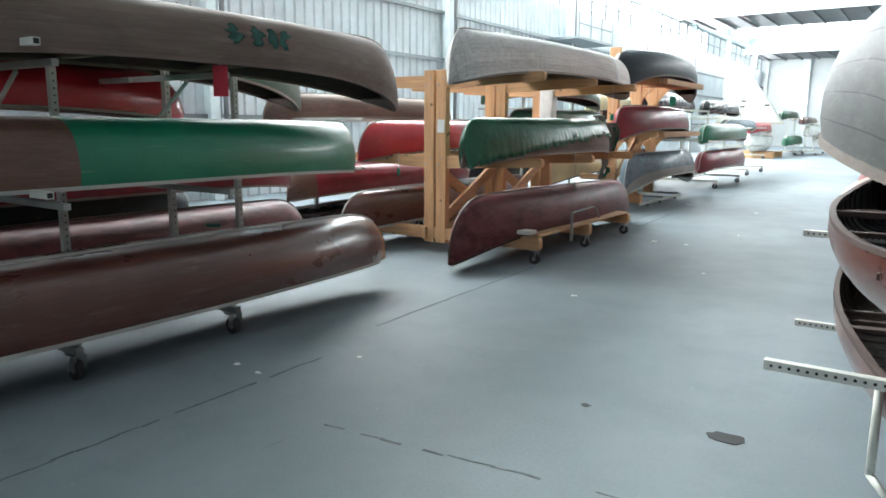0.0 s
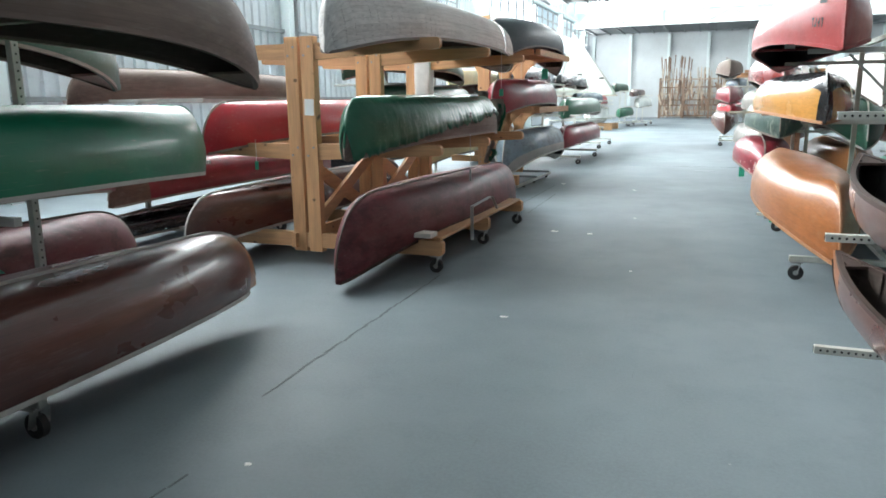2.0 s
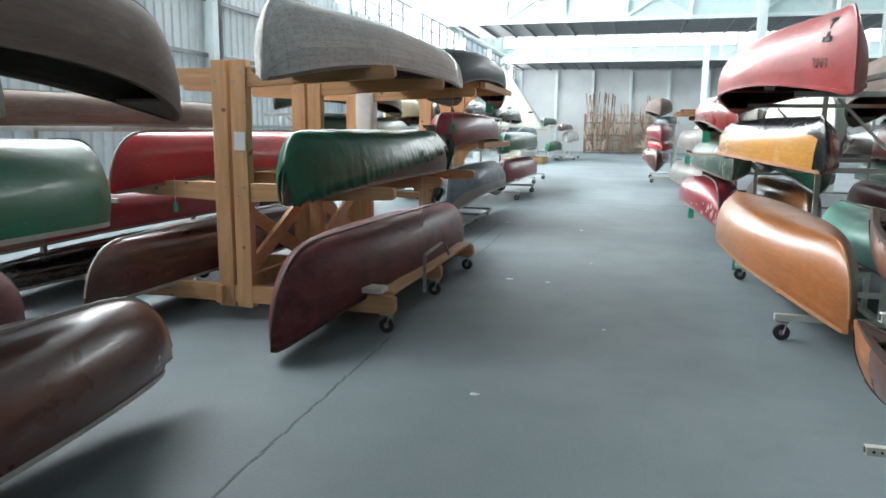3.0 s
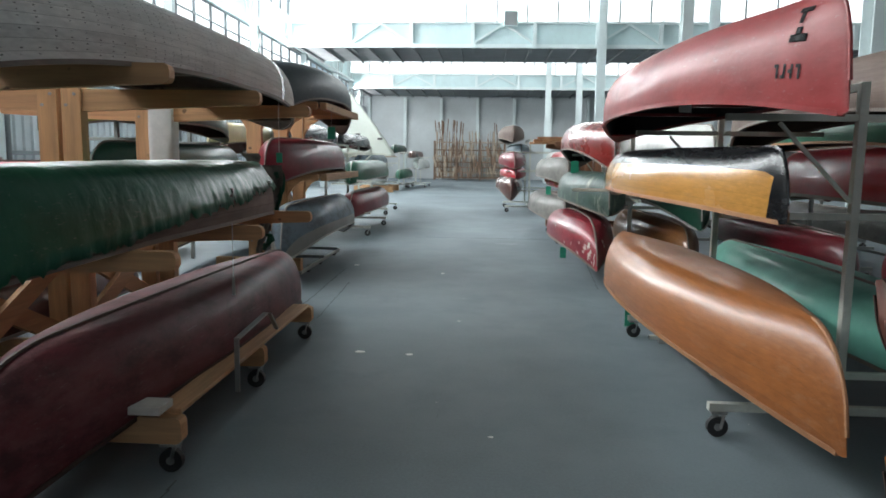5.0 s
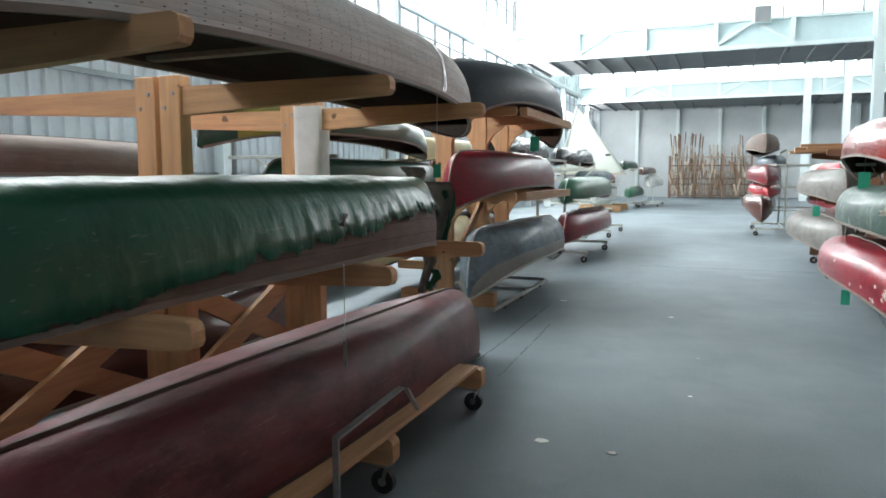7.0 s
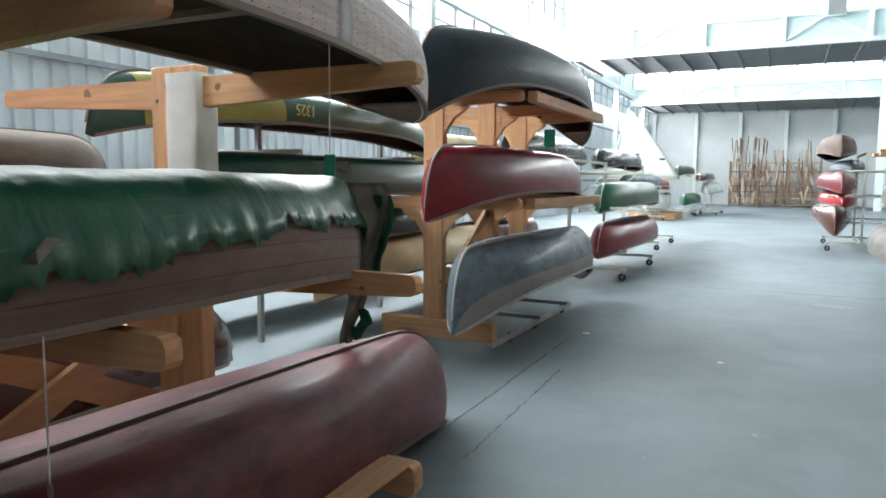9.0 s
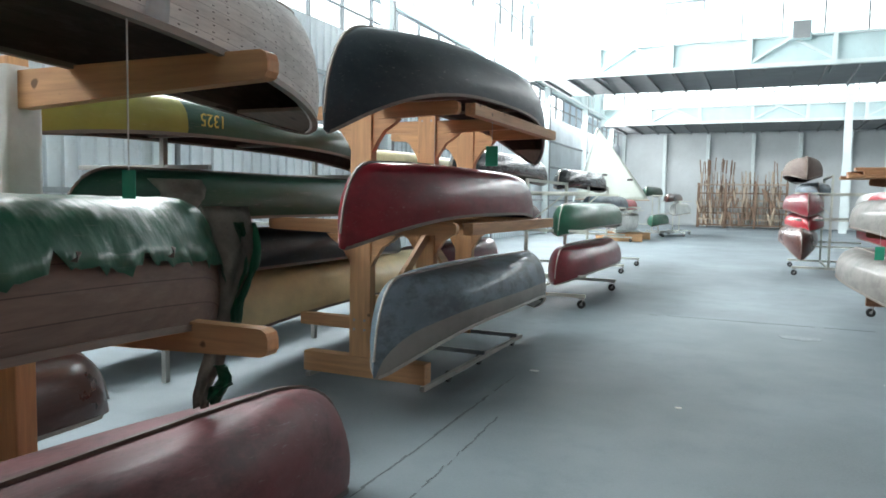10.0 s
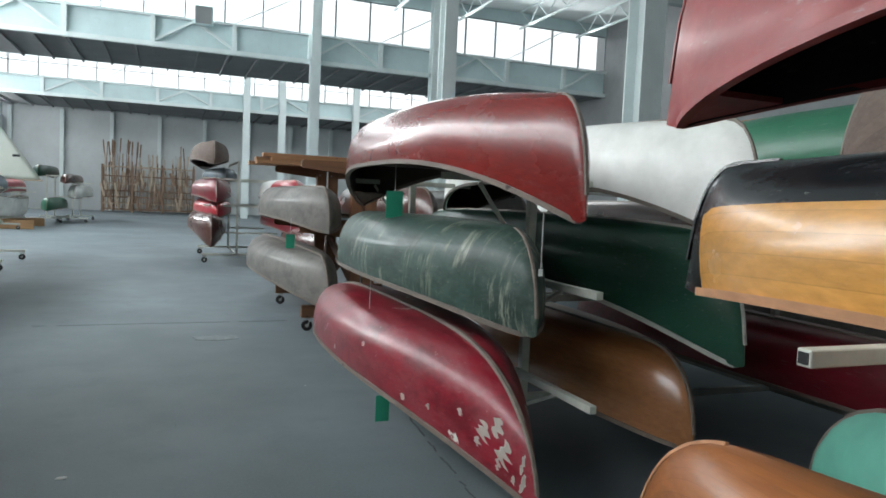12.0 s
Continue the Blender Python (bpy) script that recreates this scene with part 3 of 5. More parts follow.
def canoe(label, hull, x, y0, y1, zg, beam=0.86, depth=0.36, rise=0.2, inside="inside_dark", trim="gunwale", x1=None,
          upright=False, keel=True, lean=0.0, patch=None, full=0.72, recurve=0.06, stem=0.11, tilt=0.0, thwarts=2, group="stored canoes", dz=0.0, bottom=None, skirt=None, rocker=0.02, band=None, patch2=None):
    """An open canoe from y0 to y1, its gunwale amidships at height zg. Upside down unless upright.
    patch: (material, from, to) for the stretch of the hull with other planking."""
    L = y1 - y0
    xm = x if x1 is None else (x + x1) / 2
    yaw = 0 if x1 is None else math.degrees(math.atan2(-(x1 - x), L))
    root = thing("canoe", pose(xm, (y0 + y1) / 2, zg, math.degrees(math.atan2(dz, L)), (0 if upright else 180) + lean, yaw if upright else yaw), label, "canoe", group)
    NU, NV = 44, 9
    half = L / 2

    def station(u):
        a = abs(u)
        b = beam / 2 * (1 - a ** 2.3) ** full
        zs = rise * a ** 3.2
        zk = -depth + rocker * a ** 3
        if a > 1 - stem * 2:
            q = (a - (1 - stem * 2)) / (stem * 2)
            zk = zk + (zs - zk) * (1 - math.sqrt(max(0, 1 - q ** 2.6))) * 0.96
        return b, zs, zk

    def point(u, v, inset=0.0):
        b, zs, zk = station(u)
        th = abs(v) * math.radians(104)
        fy = math.sin(th) ** (0.56 + 1.5 * abs(u) ** 4.5) if th < math.pi / 2 else math.sin(th)
        fz = (1 - math.cos(th)) / (1 - math.cos(math.radians(104)))
        fz = fz ** 1.12
        b = max(0.004, b - inset)
        z = zk + inset + (zs - zk - inset) * fz
        yy = u * half - math.copysign(recurve * abs(u) ** 10 * fz ** 3, u)
        if inset:
            yy *= 1 - 2 * inset / half
        return Vector((math.copysign(b * fy, v) if v else 0.0, yy, z))

    us = [math.sin(math.pi / 2 * (2 * k / NU - 1)) * 0.55 + (2 * k / NU - 1) * 0.45 for k in range(NU + 1)]
    vs = [k / NV for k in range(-NV, NV + 1)]
    bm = bmesh.new()
    uvl = bm.loops.layers.uv.new("UVMap")
    grids = []
    for inset in (0.0, 0.014):
        grids.append([[bm.verts.new(point(u, v, inset)) for v in vs] for u in us])
    for gi, G in enumerate(grids):
        for i in range(NU):
            for j in range(2 * NV):
                q = (G[i][j], G[i + 1][j], G[i + 1][j + 1], G[i][j + 1])
                f = bm.faces.new(q if gi == 0 else q[::-1])
                uq = [(us[i], vs[j]), (us[i + 1], vs[j]), (us[i + 1], vs[j + 1]), (us[i], vs[j + 1])]
                if gi:
                    uq = uq[::-1]
                for lp, (uu, vv) in zip(f.loops, uq):
                    lp[uvl].uv = ((uu * 0.5 + 0.5), abs(vv))
                um = 0.5 * (us[i] + us[i + 1])
                vm = abs(vs[j] + vs[j + 1]) / 2
                f.material_index = 1 if gi else (2 if (patch and (patch[1] <= um <= patch[2] or (patch2 and patch2[0] <= um <= patch2[1]))) or (bottom and (vm < bottom[1] or abs(um) > 0.965)) or (skirt and vm > skirt[1]) else 0)
                f.smooth = True
    for i in range(NU):                     # the stems are sharp ridges
        if abs(us[i] + us[i + 1]) > 1.5:
            bm.edges.get((grids[0][i][NV], grids[0][i + 1][NV])).smooth = False
    for i in range(NU):
        for j in (0, 2 * NV):
            a, b2, c, d = grids[0][i][j], grids[0][i + 1][j], grids[1][i + 1][j], grids[1][i][j]
            bm.faces.new((a, d, c, b2) if j == 0 else (a, b2, c, d))
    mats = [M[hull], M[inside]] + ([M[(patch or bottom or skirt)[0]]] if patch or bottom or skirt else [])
    part("hull", bm, mats, root)
    for s in (-1, 1):
        bm = bmesh.new()
        rings = []
        for u in us:
            p = point(u, s)
            o = s
            rings.append([bm.verts.new(p + Vector(d)) for d in ((o * 0.012, 0, -0.02), (o * 0.012, 0, 0.004), (-o * 0.02, 0, 0.004), (-o * 0.02, 0, -0.016))])
        for i in range(NU):
            for k in range(4):
                bm.faces.new((rings[i][k], rings[i][(k + 1) % 4], rings[i + 1][(k + 1) % 4], rings[i + 1][k]))
        bm.faces.new(rings[0])
        bm.faces.new(rings[-1][::-1])
        bmesh.ops.recalc_face_normals(bm, faces=bm.faces[:])
        part("gunwale", bm, M[trim], root)
    if keel:
        bm = bmesh.new()
        rings = []
        for u in us:
            if abs(u) > 0.93:
                continue
            p = point(u, 0)
            rings.append([bm.verts.new(p + Vector(d)) for d in ((-0.012, 0, 0.004), (-0.009, 0, -0.014), (0.009, 0, -0.014), (0.012, 0, 0.004))])
        for i in range(len(rings) - 1):
            for k in range(3):
                bm.faces.new((rings[i][k], rings[i][k + 1], rings[i + 1][k + 1], rings[i + 1][k]))
        part("keel", bm, M["gunwale_dark"] if hull == "maroon" else M[trim], root)
    for s in (-1, 1):
        bm = bmesh.new()
        tip = [u for u in us if s * u > 0.86]
        top = [[bm.verts.new(point(u, v) + Vector((0, 0, dzz))) for v in (-1, 1)] for u in tip for dzz in (0.0,)]
        low = [[bm.verts.new(point(u, v) + Vector((0, 0, -0.016))) for v in (-1, 1)] for u in tip]
        for i in range(len(tip) - 1):
            bm.faces.new((top[i][0], top[i][1], top[i + 1][1], top[i + 1][0]))
            bm.faces.new((low[i][1], low[i][0], low[i + 1][0], low[i + 1][1]))
        for e in (0, -1):
            bm.faces.new((top[e][0], top[e][1], low[e][1], low[e][0]))
        bmesh.ops.recalc_face_normals(bm, faces=bm.faces[:])
        part("deck", bm, M[trim], root)
    for s in (-1, 1):                       # thin band over each stem
        bm, rings = bmesh.new(), []
        for k in range(15):
            u = s * (0.84 + 0.158 * k / 14)
            p, t = point(u, 0), point(u + 0.002 * s, 0) - point(u - 0.002 * s, 0)
            n = Vector((0, t.z, -t.y)).normalized() * s
            rings.append([bm.verts.new(p + n * d + Vector((w, 0, 0))) for w, d in ((-0.009, -0.006), (-0.006, 0.005), (0.006, 0.005), (0.009, -0.006))])
        for a, b in zip(rings, rings[1:]):
            for k in range(3):
                bm.faces.new((a[k], a[k + 1], b[k + 1], b[k]))
        bm.faces.new(rings[0])
        bm.faces.new(rings[-1][::-1])
        bmesh.ops.recalc_face_normals(bm, faces=bm.faces[:])
        part("stem_band", bm, M[band or trim], root)
    for k in range(thwarts):
        u = (k + 1) / (thwarts + 1) * 1.3 - 0.65
        b, zs, zk = station(u)
        part("thwart", box(-b + 0.01, b - 0.01, u * half - 0.03, u * half + 0.03, zs - 0.045, zs - 0.022), M[trim], root)
    if upright:
        for u in (-0.55, 0.42):
            b, zs, zk = station(u)
            bs = bmesh.new()
            for d in (-0.13, 0.11):
                add_box(bs, -b + 0.02, b - 0.02, u * half + d, u * half + d + 0.03, zs - 0.1, zs - 0.075)
            part("seat", bs, M["gunwale_dark"], root)
        for k in range(26):
            u = -0.9 + 1.8 * k / 25
            bm = bmesh.new()
            rr = [[point(u + du, v, 0.015 + dd) for v in vs] for du, dd in ((-0.006, 0), (-0.006, 0.008), (0.006, 0.008), (0.006, 0))]
            vv = [[bm.verts.new(p) for p in r] for r in rr]
            for a in range(3):
                for j in range(2 * NV):
                    bm.faces.new((vv[a][j], vv[a][j + 1], vv[a + 1][j + 1], vv[a + 1][j]))
            part("rib", bm, M[inside], root)
    SHAPE[root.name] = point
    return root


# ---- racks ----
def caster_parts(root, x, y, z_top=0.19, r=0.062):
    c = part("caster", add_box(add_bar(bmesh.new(), (x + 0.01, y - 0.035, r), (x + 0.03, y - 0.03, z_top - 0.01), 0.045, 0.006, (1, 0, 0)), x - 0.045, x + 0.045, y - 0.045, y + 0.045, z_top - 0.012, z_top), M["steel"], root)
    add = part("fork", bar((x + 0.01, y + 0.035, r), (x + 0.03, y + 0.03, z_top - 0.01), 0.045, 0.006), M["steel"], c)
    part("wheel", add_tube(bmesh.new(), (x, y - 0.019, r), (x, y + 0.019, r), r, seg=20), M["rubber"], c, smooth=False)
    part("hub", add_tube(bmesh.new(), (x, y - 0.024, r), (x, y + 0.024, r), 0.022, seg=12), M["steel"], c)
    return c


def wood_arm(x0, x1, y, z, h0=0.15, h1=0.095, w=0.06):
    """A cantilever arm: level on top, tapered below, rounded at the tip."""
    bm = bmesh.new()
    s = 1 if x1 > x0 else -1
    prof = [(x0, z), (x1 - s * 0.03, z), (x1 - s * 0.008, z - 0.012), (x1, z - 0.035), (x1, z - h1 + 0.025), (x1 - s * 0.012, z - h1 + 0.006), (x1 - s * 0.03, z - h1), (x0, z - h0)]
    a = [bm.verts.new((px, y - w / 2, pz)) for px, pz in prof]
    b = [bm.verts.new((px, y + w / 2, pz)) for px, pz in prof]
    n = len(prof)
    bm.faces.new(a)
    bm.faces.new(b[::-1])
    for k in range(n):
        bm.faces.new((a[k], b[k], b[(k + 1) % n], a[(k + 1) % n]))
    bmesh.ops.recalc_face_normals(bm, faces=bm.faces[:])
    return bm


def wood_rack(label, x, ys, reach, levels, top, base_z=0.3, left=None, wood="pine"):
    root = thing("wooden_rack", pose(x, ys[0], 0), label, "canoe rack", "wooden canoe racks")
    left = reach if left is None else left
    for y in ys:
        y = y - ys[0]
        for s in (-1, 1):
            part("post", box(s * 0.085 - 0.07, s * 0.085 + 0.07, y - 0.045, y + 0.045, 0.12, top, 0.004), M[wood + "_z"], root)
            bolts = bmesh.new()
            for z in levels:
                for d in (-0.04, 0.035):
                    add_tube(bolts, (s * 0.085 + d * 0.8, y - 0.053, z - 0.07 + d), (s * 0.085 + d * 0.8, y - 0.045, z - 0.07 + d), 0.011, seg=8)
            tagged(part("bolts", bolts, M["steel"], root), kind="stuff")
        for z in levels:
            part("arm", wood_arm(0.158, reach, y, z), M[wood + "_x"], root)
            part("arm", wood_arm(-0.158, -left, y, z), M[wood + "_x"], root)
        part("base_arm", wood_arm(-left + 0.05, reach, y + 0.0025, base_z, 0.14, 0.14, 0.08), M[wood + "_x"], root)
        for s in (reach - 0.07, -left + 0.12):
            caster_parts(root, s, y, base_z - 0.14)
    for a, b in zip(ys, ys[1:]):
        a, b = a - ys[0], b - ys[0]
        part("brace", bar((0.02, a + 0.05, 0.35), (0.02, b - 0.05, levels[0] - 0.18), 0.04, 0.13), M[wood + "_y"], root)
        part("brace", bar((-0.03, b - 0.05, 0.35), (-0.03, a + 0.05, levels[0] - 0.18), 0.04, 0.13), M[wood + "_y"], root)
    part("ridge", box(-0.15, -0.1, -0.1, ys[-1] - ys[0] + 0.1, 0.16, 0.3), M[wood + "_y"], root)
    return root


def metal_rack(label, x, ys, reach, levels, top, mat="rack_white", left=0.0, holes=False, base_z=0.21, post_ys=(), wheels=True):
    """Square-tube rack on casters with cantilever arms; reach towards +x and left towards -x may be negative or zero."""
    root = thing("metal_rack", pose(x, ys[0], 0), label, "canoe rack", "metal canoe racks")
    for yy in ys:
        y = yy - ys[0]
        if not post_ys:
            part("post", box(-0.025, 0.025, y - 0.025, y + 0.025, base_z, top, 0.003), M[mat], root)
        if wheels:
            part("base_leg", box(min(reach, left) , max(reach, left), y - 0.025, y + 0.025, base_z - 0.05, base_z, 0.003), M[mat], root)
        for e in (reach, left):
            if e and wheels:
                caster_parts(root, e - math.copysign(0.06, e), y, base_z - 0.05)
        for z in levels:
            for e in (reach, left):
                if not e:
                    continue
                s = math.copysign(1, e)
                arm = part("arm", box(min(s * 0.025, e), max(s * 0.025, e), y - 0.02, y + 0.02, z - 0.04, z, 0.002), M[mat], root)
                if holes:
                    bm, q = bmesh.new(), abs(e) - 0.03
                    while q > 0.06:
                        add_tube(bm, (s * q, y - 0.0212, z - 0.02), (s * q, y - 0.019, z - 0.02), 0.0065, seg=8)
                        q -= 0.032
                    tagged(part("holes", bm, M["hole"], arm), kind="stuff")
                    part("tube_mouth", box(e - 0.001, e + 0.001, y - 0.014, y + 0.014, z - 0.034, z - 0.006), M["hole"], arm)
        part("strut", bar((0.02 * (1 if reach > 0 else -1), y, levels[-1] - 0.5), ((reach or left) * 0.6, y, levels[-1] - 0.05), 0.02), M[mat], root)
    for yy in post_ys:
        p = part("post", box(-0.025, 0.025, yy - ys[0] - 0.025, yy - ys[0] + 0.025, base_z, top, 0.003), M[mat], root)
        bm = bmesh.new()
        for k in range(int((top - base_z) / 0.05)):
            add_tube(bm, (0.024, yy - ys[0], base_z + 0.04 + 0.05 * k), (0.0262, yy - ys[0], base_z + 0.04 + 0.05 * k), 0.007, seg=8)
        tagged(part("holes", bm, M["hole"], p), kind="stuff")
    tied = post_ys or ys
    for z in (base_z - 0.025, top - 0.025):
        for a, b in zip(tied, tied[1:]):
            part("tie", box(-0.022, 0.022, a - ys[0] + 0.025, b - ys[0] - 0.025, z - 0.022, z + 0.022), M[mat], root)
    return root


def hang_tag(x, y, z_top, z, w=0.07, h=0.11, mat="tag_green", label="green card tag hanging on a string", turn=0):
    t = thing("tag", pose(x, y, z, 0, 0, turn), label, "tag", "hanging tags")
    part("card", box(-w / 2, w / 2, -0.0012, 0.0012, -h / 2, h / 2), M[mat], t)
    part("string", add_tube(bmesh.new(), (0, 0, h / 2), (0, 0, z_top - z), 0.0025, seg=5), M["string"], t)
    return t


# first left-hand metal rack
grey_rack = metal_rack("grey perforated steel rack on casters holding brown and green canoes", -4.2, (-0.9, 1.48, 2.64), 1.12, (1.06, 1.86), 2.0, "rack_grey", -1.0, post_ys=(-0.7, 2.02, 2.92, 3.6))
for y, z in ((2.2, 1.945), (2.2, 1.15)):          # pale tube ends that stick out past the hulls
    tip = part("arm", box(1.12, 1.3, y - 0.022, y + 0.022, z - 0.04, z, 0.002), M["rack_white"], grey_rack)
    part("tube_mouth", box(1.3, 1.302, y - 0.015, y + 0.015, z - 0.034, z - 0.006), M["hole"], tip)
top_brown = canoe("weathered brown planked canoe, upside down on the top arms", "brown_weathered", -3.45, 0.0, 4.82, 1.90, 0.9, 0.38, 0.26, x1=-3.32, trim="brown_weathered")
canoe("bright green canoe with a bare brown stretch, upside down", "green_gloss", -3.55, -0.4, 4.45, 1.13, 0.88, 0.42, 0.06, trim="gunwale_white", patch=("brown_patch", -1, -0.17), keel=False, stem=0.05, full=0.6, band="green_gloss")
canoe("dark brown varnished canoe, upside down on the lowest arms", "brown_varnish", -3.32, -0.5, 4.62, 0.30, 0.9, 0.42, 0.07, trim="gunwale_white", patch=("orange_varnish", 0.93, 1), recurve=0.13, stem=0.12, band="gunwale_dark")
canoe("glossy red canoe, upside down on the back arms", "red", -4.95, -1.0, 3.62, 1.62, 0.85, 0.36, 0.12)
canoe("dark red canoe, upside down low on the back of the rack", "maroon", -4.95, 0.3, 5.15, 0.30, 0.85, 0.4, 0.12)
canoe("dark green canoe, upside down high on the back of the rack", "green_dark", -4.75, 0.2, 4.95, 1.95, 0.85, 0.36, 0.3)
canoe("dark navy canoe, upside down behind the grey rack", "navy", -5.9, -0.6, 4.3, 0.55, 0.9, 0.42, 0.12)
canoe("black canoe, upside down on the floor behind the racks", "black", -7.0, -1.0, 4.0, 0.3, 0.88, 0.36, 0.12)
canoe("dark green canoe behind the grey rack", "green_dark", -6.1, -1.6, 3.2, 1.1, 0.88, 0.36, 0.1)
metal_rack("grey steel rack behind the first rack", -6.5, (-0.6, 2.0), 1.0, (0.48, 1.08), 1.3, "rack_grey", -0.95)
canoe("wine red canoe, upside down on the back arms of the rack", "red_dark", -5.4, 0.6, 5.4, 0.86, 0.85, 0.36, 0.1)
canoe("black canoe, upside down low in the second row", "black", -6.1, 5.6, 10.2, 0.2, 0.86, 0.2, 0.06)
canoe("dull wine red canoe, upside down in the second row", "red_dark", -7.6, 3.6, 8.2, 0.85, 0.88, 0.4, 0.1)
# first left-hand wooden rack
wood_rack("pine cantilever rack on casters loaded with canoes on both sides", -3.9, (6.3, 7.68, 9.05), 1.4, (1.16, 2.08), 2.14)
cedar = canoe("bare grey cedar canoe with rows of tack holes, upside down", "gray_cedar", -3.05, 5.28, 10.08, 2.10, 0.9, 0.38, 0.19, full=0.6, stem=0.06, band="gray_cedar")
torn = canoe("brown planked canoe with torn dark green canvas peeling off", "torn_wood", -3.05, 5.52, 9.42, 1.19, 0.84, 0.40, 0.12, stem=0.08, keel=False, band="green_torn")
canoe("dull maroon canvas canoe with a dark keel line, upside down", "maroon", -3.05, 5.3, 10.44, 0.32, 0.86, 0.42, 0.28, stem=0.16, trim="gunwale_dark", dz=0.08)
canoe("glossy red canoe, upside down on the rear middle arms", "red", -4.75, 5.85, 10.4, 1.19, 0.86, 0.38, 0.12)
canoe("brown canoe with pale trim, upside down on the rear base", "brown_varnish", -4.75, 5.5, 10.3, 0.33, 0.88, 0.38, 0.12, trim="gunwale_white")



def torn_canvas(root):
    """The painted canvas that has come loose from the planks along one side and hangs off the far end."""
    pt, bm = SHAPE[root.name], bmesh.new()
    nu, nv, rows = 190, 20, []
    for i in range(nu + 1):
        u = -0.985 + 1.955 * i / nu
        edge = 0.99 - 0.34 * min(1, max(0, (u + 0.95) / 1.5)) + 0.03 * noise.noise(Vector((u * 9, 0, 3)))
        jag = 0.1 * abs(noise.noise(Vector((u * 42, 5, 1)))) - 0.2 * max(0, noise.noise(Vector((u * 22, 9, 1))) - 0.2)
        row = []
        for j in range(nv + 1):
            v = -edge + (edge + 0.995) * j / nv - jag * (1, 0.45, 0.1)[min(j, 2)] * (j < 3)
            if abs(v) < 0.004:
                v = 0.004
            p = pt(u, v)
            nrm = (pt(u, v + 0.01) - pt(u, v - 0.01)).cross(pt(u + 0.008, v) - pt(u - 0.008, v)).normalized()
            if nrm.x * v < 0:
                nrm = -nrm
            w = 0.012 + 0.014 * max(0, noise.noise(Vector((u * 11 + v * 3, v * 2.6, 0)))) + 0.003 * noise.noise(Vector((u * 30, v * 9, 2)))
            if j < 2:
                w += 0.012 * (2 - j) * (0.5 + noise.noise(Vector((u * 28, 1, 7))))
            row.append(bm.verts.new(p + nrm * w))
        rows.append(row)
    for i in range(nu):
        for j in range(nv):
            bm.faces.new((rows[i][j], rows[i + 1][j], rows[i + 1][j + 1], rows[i][j + 1]))
    bmesh.ops.recalc_face_normals(bm, faces=bm.faces[:])
    bmesh.ops.solidify(bm, geom=bm.faces[:], thickness=0.003)
    part("canvas_skin", bm, M["green_torn"], root, "wrinkled torn dark green canvas", True)
    for u0, du, v0, dv in ((-0.06, 0.05, 0.6, 0.1), (0.5, 0.02, 0.56, 0.05), (0.72, 0.025, 0.56, 0.06)):      # corners folded back, showing the bare cloth
        bm, pts = bmesh.new(), []
        for fu, fv, lift in ((0, 1, 0.02), (0.35, 1.1, 0.035), (1.1, 0.15, 0.03), (0.8, 0, 0.022), (0.3, 0.5, 0.045)):
            p = pt(u0 + fu * du, -(v0 + fv * dv))
            s_out = -1 if p.x < 0 else 1
            pts.append(bm.verts.new(p + Vector((s_out * lift, 0, 0))))
        bm.faces.new(pts)
        bmesh.ops.solidify(bm, geom=bm.faces[:], thickness=0.003)
        part("folded_canvas", bm, M["canvas_back"], root, "pale bare back of folded canvas")


def rag(root_label, x, y, z0, z1, w, mat, turn):
    """A hanging strip of stiff torn canvas with folds."""
    t = thing("canvas_rag", pose(x, y, z0, 0, 0, turn), root_label, "torn canvas")
    bm, rows = bmesh.new(), []
    n, k = 16, 8
    for i in range(n + 1):
        f = i / n
        ww = w * (1 - 0.45 * f + 0.12 * noise.noise(Vector((f * 6, 3, turn))))
        row = []
        for j in range(k + 1):
            q = j / k - 0.5
            row.append(bm.verts.new((q * ww + 0.03 * math.sin(f * 5), 0.02 * math.sin(q * 9 + f * 4) + 0.035 * noise.noise(Vector((q * 4, f * 5, turn))) + 0.015 * noise.noise(Vector((q * 11, f * 13, turn))), -(z0 - z1) * f + 0.06 * noise.noise(Vector((q * 8, f * 2, turn))) * f)))
        rows.append(row)
    for i in range(n):
        for j in range(k):
            bm.faces.new((rows[i][j], rows[i + 1][j], rows[i + 1][j + 1], rows[i][j + 1]))
    bmesh.ops.solidify(bm, geom=bm.faces[:], thickness=0.004)
    part("cloth", bm, M[mat], t, smooth=True)
    return t


def plank_thing(label, x0, x1, y0, y1, z0, z1, mat="pine_y", category="plank", name="plank"):
    ob = mesh_ob(name, box(-(x1 - x0) / 2, (x1 - x0) / 2, 0, y1 - y0, 0, z1 - z0, 0.004), M[mat])
    return tagged(place(ob, pose((x0 + x1) / 2, y0, z0)), label, category)


